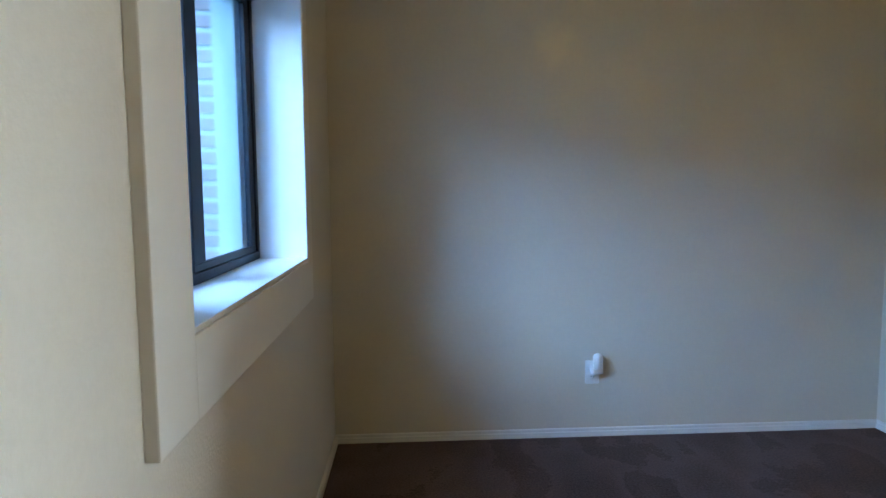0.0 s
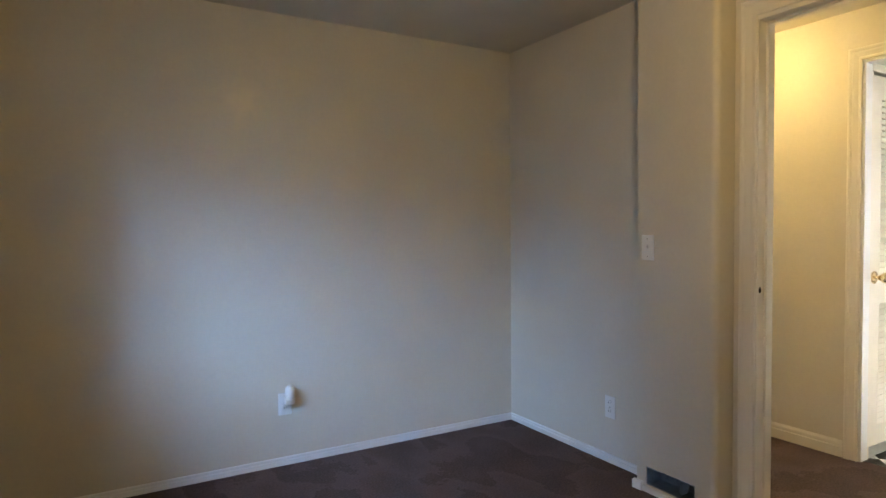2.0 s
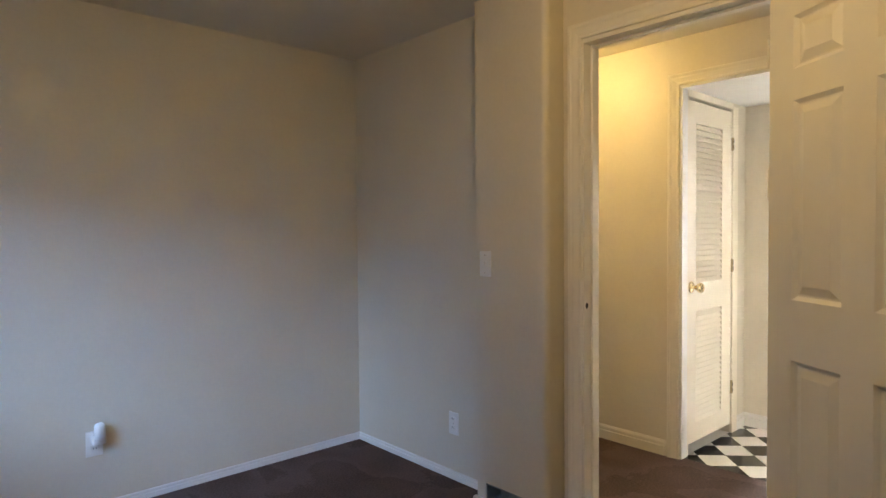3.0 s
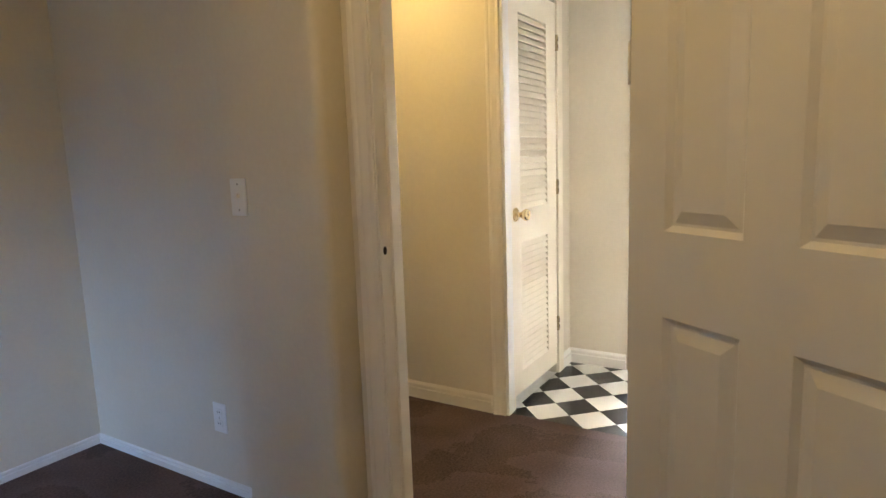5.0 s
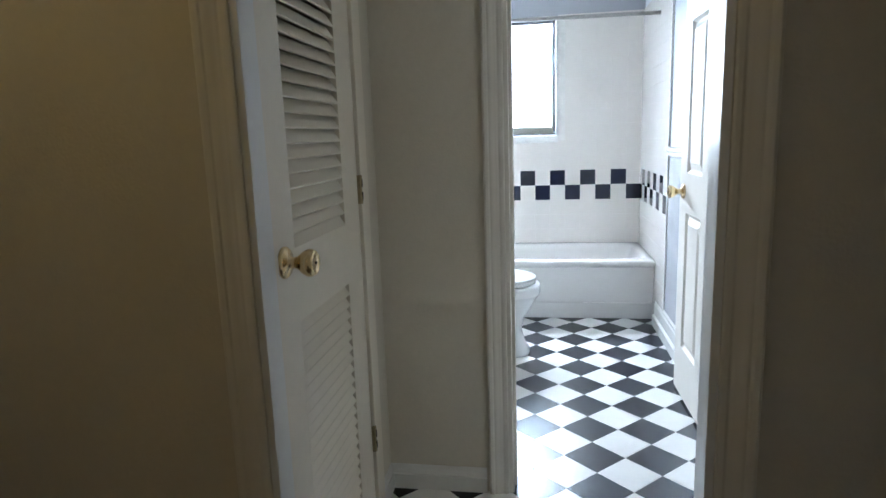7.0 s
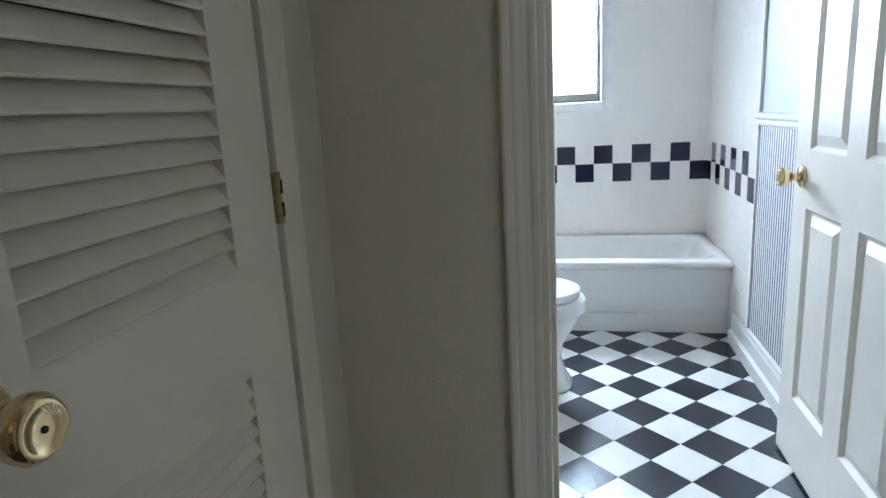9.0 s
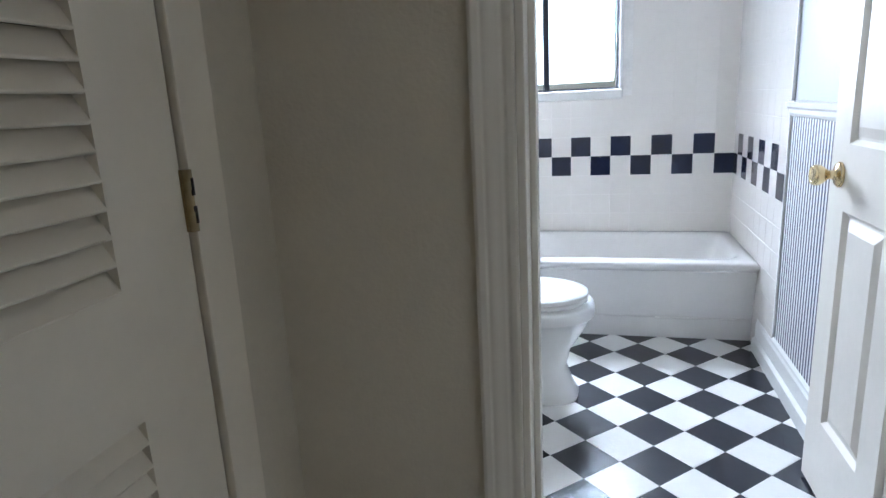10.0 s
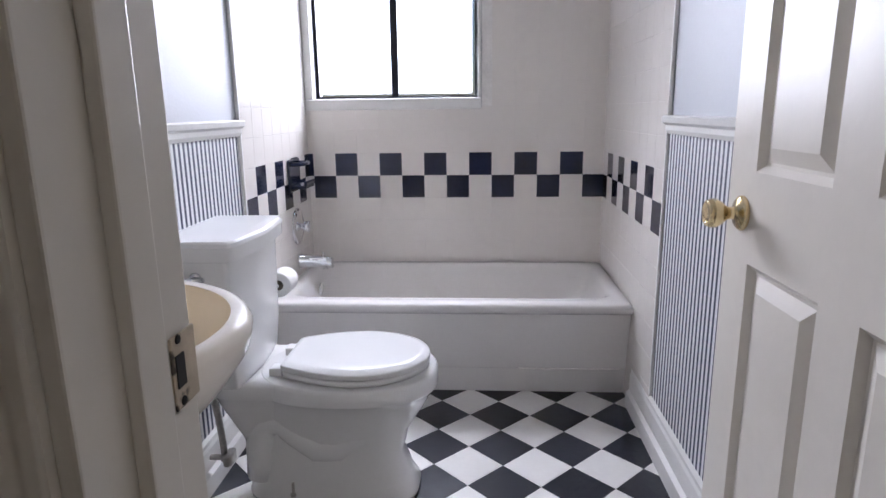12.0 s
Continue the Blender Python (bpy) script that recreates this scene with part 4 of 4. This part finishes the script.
rod = thing("shower_rod", (6.40, (YR + YL) / 2, 1.85), "thin dark metal shower rod across the bathtub", "shower rod")
part("rod", tube([(6.40, YR + 0.002, 1.848), (6.40, YL - 0.002, 1.858)], 0.0115, 14), STEEL, rod, "", True)
for y, ax in ((YR + 0.001, "y"), (YL - 0.001, "-y")):
    part("flange", lathe([(0, 0), (0.028, 0), (0.028, 0.004), (0.014, 0.014), (0, 0.014)], 20, facing(6.40, y, 1.848 if ax == "y" else 1.858, ax)), STEEL, rod, "", True)

# ---- bedroom small things ----


def plate(name, x, y, z, axis, label, category, kind_):
    """A wall plate of 70 by 115 mm centred at the place, facing -y or -x."""
    t = thing(name, (x, y, z), label, category)
    m = Matrix.Translation((x, y, z)) @ (Matrix() if axis == "-y" else pose(0, 0, 0, 0, 0, -90))
    bm = box(-0.035, 0.035, -0.006, 0.0, -0.0575, 0.0575, 0.004)
    bm.transform(m)
    part("plate", bm, PLASTIC, t)
    if kind_ == "outlet":
        for dz in (-0.022, 0.022):
            bm = loft([[(px, -0.006, pz + dz) for px, pz, _ in rounded(0, 0, 0.017, 0.014, 0, 4, 24)], [(px, -0.0085, pz + dz) for px, pz, _ in rounded(0, 0, 0.016, 0.013, 0, 4, 24)]], False, True)
            bm.transform(m)
            r = part("receptacle", bm, PLASTIC, t)
            for dx in (-0.006, 0.006):
                bm = box(dx - 0.001, dx + 0.001, -0.009, -0.0084, dz - 0.002, dz + 0.006)
                bm.transform(m)
                part("slot", bm, DARK, r)
    if kind_ == "switch":
        bm = box(-0.005, 0.005, -0.016, -0.005, -0.003, 0.012, 0.002)
        bm.transform(m)
        part("toggle", bm, PLASTIC, t)
    for dz in ((-0.04, 0.04) if kind_ == "switch" else (0.0,)):
        bm = lathe([(0, 0), (0.003, 0), (0.003, 0.001), (0, 0.0015)], 10, m @ facing(0, -0.006, dz, "-y"))
        part("screw", bm, STEEL, t)
    return t


plate("wall_outlet", 1.003, YF, 0.318, "-y", "white wall outlet with a night light plugged in", "outlet", "outlet")
plate("wall_outlet", XR, 2.150, 0.288, "-x", "white duplex wall outlet above the baseboard", "outlet", "outlet")
plate("light_switch", XS, 1.806, 1.122, "-x", "white toggle light switch on the chase", "light switch", "switch")
nl = thing("night_light", (1.02, YF - 0.03, 0.36), "white plug-in night light in the outlet", "night light")
part("plug_body", box(0.990, 1.045, YF - 0.045, YF - 0.0087, 0.318, 0.362, 0.008), PLASTIC, nl, "", True)
part("shade", loft([rounded(1.018, YF - 0.042, rx, ry, z, 2.4, 28) for z, rx, ry in ((0.344, 0.015, 0.014), (0.348, 0.021, 0.020), (0.398, 0.023, 0.022), (0.413, 0.018, 0.017), (0.418, 0.010, 0.009))]), PLASTIC, nl, "rounded white shade", True)

vent = thing("wall_register", (XS, 1.685, 0.07), "open floor-level heating duct with a loose cover", "air vent")
part("duct_liner", cells([XS + 0.003, XS + 0.006, XS + 0.093, XS + 0.096], [1.558, 1.561, 1.809, 1.812], [0.032, 0.035, 0.109, 0.112], [(XS - 1, XS + 0.093, 1.561, 1.809, 0.035, 0.109)]), DUCT, vent, "galvanised duct")
bm = box(-0.055, 0.055, -0.002, 0.002, -0.035, 0.035, 0.001)
bm.transform(Matrix.Translation((XS + 0.045, 1.64, 0.072)) @ pose(0, 0, 0, 25, 30, 62))
part("damper", bm, DUCT, vent, "bent blue-grey damper plate")

part("strike_plate", box(XR + 0.002, XR + 0.026, BD1 - 0.0075, BD1 - 0.0055, 0.93, 0.99, 0.001), TRIM, bed_jamb, "painted-over strike plate")
part("strike_hole", lathe([(0, 0), (0.0085, 0), (0.0085, 0.001), (0, 0.001)], 20, facing(XR + 0.015, BD1 - 0.0073, 0.958, "-y") @ Matrix.Diagonal((1.0, 1.5, 1.0, 1.0))), DARK, bed_jamb)
bath_strike = part("strike_plate", box(XI - 0.031, XI + 0.003, BO1 - 0.0155, BO1 - 0.0132, 0.908, 0.962, 0.001), WORNBRASS, bath_jamb, "worn brass strike plate")
part("latch_hole", box(XI - 0.028, XI - 0.016, BO1 - 0.0165, BO1 - 0.0150, 0.924, 0.948, 0.0004), DARK, bath_strike)
for z in (0.913, 0.959):
    part("screw", lathe([(0, 0), (0.0035, 0), (0.003, 0.001), (0, 0.0012)], 12, facing(XI - 0.022, BO1 - 0.0155, z, "-y")), DARK, bath_strike)


# ---- tiles, last ----
def clip(poly, x0, x1, y0, y1):
    for axis, lim, sign in ((0, x0, 1), (0, x1, -1), (1, y0, 1), (1, y1, -1)):
        out = []
        for i, a in enumerate(poly):
            b = poly[(i + 1) % len(poly)]
            ia, ib = sign * (a[axis] - lim) >= 0, sign * (b[axis] - lim) >= 0
            if ia:
                out.append(a)
            if ia != ib:
                k = (lim - a[axis]) / (b[axis] - a[axis])
                out.append((a[0] + k * (b[0] - a[0]), a[1] + k * (b[1] - a[1])))
        poly = out
        if not poly:
            return poly
    return poly


GX, GY, GH = 5.999, 0.456, 0.1108
REGIONS = ((XI, 6.432, YR + 0.002, YL - 0.002), (XV, XI, BO0 + 0.018, BO1 - 0.018), (XH2 - 0.03, XV, YV0, YV), (XH + 0.03, XH2 - 0.03, HO0 + 0.018, HO1 - 0.018))


def tile_mesh(name, poly, z0, z1, bev, mat):
    cx, cy = sum(p[0] for p in poly) / len(poly), sum(p[1] for p in poly) / len(poly)
    n = len(poly)
    vs, fs = [], []
    for z, e in ((z0, 0.0), (z1 - bev, 0.0), (z1, bev)):
        for x, y in poly:
            d = math.hypot(x - cx, y - cy)
            k = (d - e * 1.4) / d if d > 0.004 else 1
            vs.append((cx + (x - cx) * k, cy + (y - cy) * k, z))
    for r in range(2):
        for i in range(n):
            fs.append((r * n + i, r * n + (i + 1) % n, (r + 1) * n + (i + 1) % n, (r + 1) * n + i))
    fs.append(tuple(2 * n + i for i in range(n)))
    me = bpy.data.meshes.new(name)
    me.from_pydata(vs, [], fs)
    me.materials.append(mat)
    return me


whole = {}
rng = random.Random(4)
for i in range(-26, 6):
    for j in range(-4, 14):
        if (i + j) % 2 == 0:
            continue
        cx, cy = GX + i * GH, GY + j * GH
        dark = i % 2 == 0
        g = GH - 0.0007
        diamond = [(cx + g, cy), (cx, cy + g), (cx - g, cy), (cx, cy - g)]
        for reg in REGIONS:
            p = clip(diamond, *reg)
            if len(p) < 3:
                continue
            area2 = abs(sum(p[k][0] * p[(k + 1) % len(p)][1] - p[(k + 1) % len(p)][0] * p[k][1] for k in range(len(p))))
            if area2 < 0.0004:
                continue
            mat = BLACKTILE if dark else WHITETILE
            if area2 > 3.96 * g * g:
                if dark not in whole:
                    whole[dark] = tile_mesh("floor_tile", [(a - cx, b - cy) for a, b in diamond], -0.006, 0.0, 0.0008, mat)
                o = new("floor_tile", whole[dark])
                o.location = (cx, cy, rng.uniform(-0.0003, 0.0003))
            else:
                o = new("floor_tile", tile_mesh("floor_tile", p, -0.006, 0.0, 0.0008, mat))
            o.parent = bath_floor


def wall_tiles(wall_ob, place, u_edges, z_edges, dark_at, skip=()):
    """Glazed tiles between the given joints; place(u, z, out) gives the point."""
    shared = {}
    gap, th, bev = 0.0003, 0.009, 0.0006
    for a, (u0, u1) in enumerate(zip(u_edges, u_edges[1:])):
        for z0, z1 in zip(z_edges, z_edges[1:]):
            if any(s[0] < (u0 + u1) / 2 < s[1] and s[2] < (z0 + z1) / 2 < s[3] for s in skip) or u1 - u0 < 0.008:
                continue
            dark = dark_at(a, (z0 + z1) / 2)
            w, h = round(u1 - u0 - 2 * gap, 4), round(z1 - z0 - 2 * gap, 4)
            key = (w, h, dark)
            if key not in shared:
                me = bpy.data.meshes.new("wall_tile")
                vs = []
                for out, e in ((0.0, 0.0), (th - bev, 0.0), (th, bev)):
                    for du, dz in ((e, e), (w - e, e), (w - e, h - e), (e, h - e)):
                        p = Vector(place(du, dz, out)) - Vector(place(0, 0, 0))
                        vs.append(p)
                fs = [(r * 4 + i, r * 4 + (i + 1) % 4, (r + 1) * 4 + (i + 1) % 4, (r + 1) * 4 + i) for r in range(2) for i in range(4)] + [(8, 9, 10, 11)]
                me.from_pydata(vs, [], fs)
                me.materials.append(NAVYTILE if dark else WALLTILE)
                shared[key] = me
            o = new("wall_tile", shared[key])
            o.parent = wall_ob
            o.location = place(u0 + gap, z0 + gap, 0.002)


def steps(start, stop, first):
    e = [start]
    v = first
    while v < stop - 0.006:
        if v > start + 0.006:
            e.append(v)
        v += TILE
    return e + [stop]


ZE = [0.384] + [ZT0 + k * TILE for k in range(-4, 12) if ZT0 + k * TILE > 0.40]
back = bpy.data.objects["wall_bathroom_back"]
right = bpy.data.objects["wall_bathroom_right"]
left = bpy.data.objects["wall_bathroom_left"]
SURROUND = (BWY0 - 0.02, 9, BWZ0 - 0.055, 9)


def band(lower_even):
    def dark(a, z):
        if ZT0 - TILE < z < ZT0:
            return a % 2 == lower_even
        if ZT0 < z < ZT0 + TILE:
            return a % 2 != lower_even
        return False
    return dark


structure(part("tile_bed", box(XB - 0.0102, XB, YR + 0.003, BWY0 - 0.019, 0.36, 1.98), GROUT), "white tile grout", "tile grout")
structure(part("tile_bed", box(XB - 0.0102, XB, BWY0 - 0.0185, YL - 0.003, 0.36, BWZ0 - 0.053), GROUT), "white tile grout", "tile grout")
structure(part("tile_bed", box(TRX + 0.005, XB - 0.003, YR, YR + 0.0100, 0.15, 1.98), GROUT), "white tile grout", "tile grout")
structure(part("tile_bed", box(TLX + 0.005, XB - 0.003, YL - 0.0095, YL, 0.15, 1.98), GROUT), "white tile grout", "tile grout")
wall_tiles(back, lambda u, z, o: (XB - o, u, z), [YT0] + [YT0 + k * TILE for k in range(1, 14)] + [YL - 0.003], ZE, band(0), [SURROUND])
TXR = TRX + 0.004
ZS = [0.0] + [ZT0 + k * TILE for k in range(-7, 12)]
wall_tiles(right, lambda u, z, o: (u, YR + o, z), [TXR + k * TILE for k in range(9)] + [XB - 0.003], ZS, band(0))
TXL = TLX + 0.004
wall_tiles(left, lambda u, z, o: (u, YL - o, z), [TXL + k * TILE for k in range(8)] + [XB - 0.003], ZS, band(0))
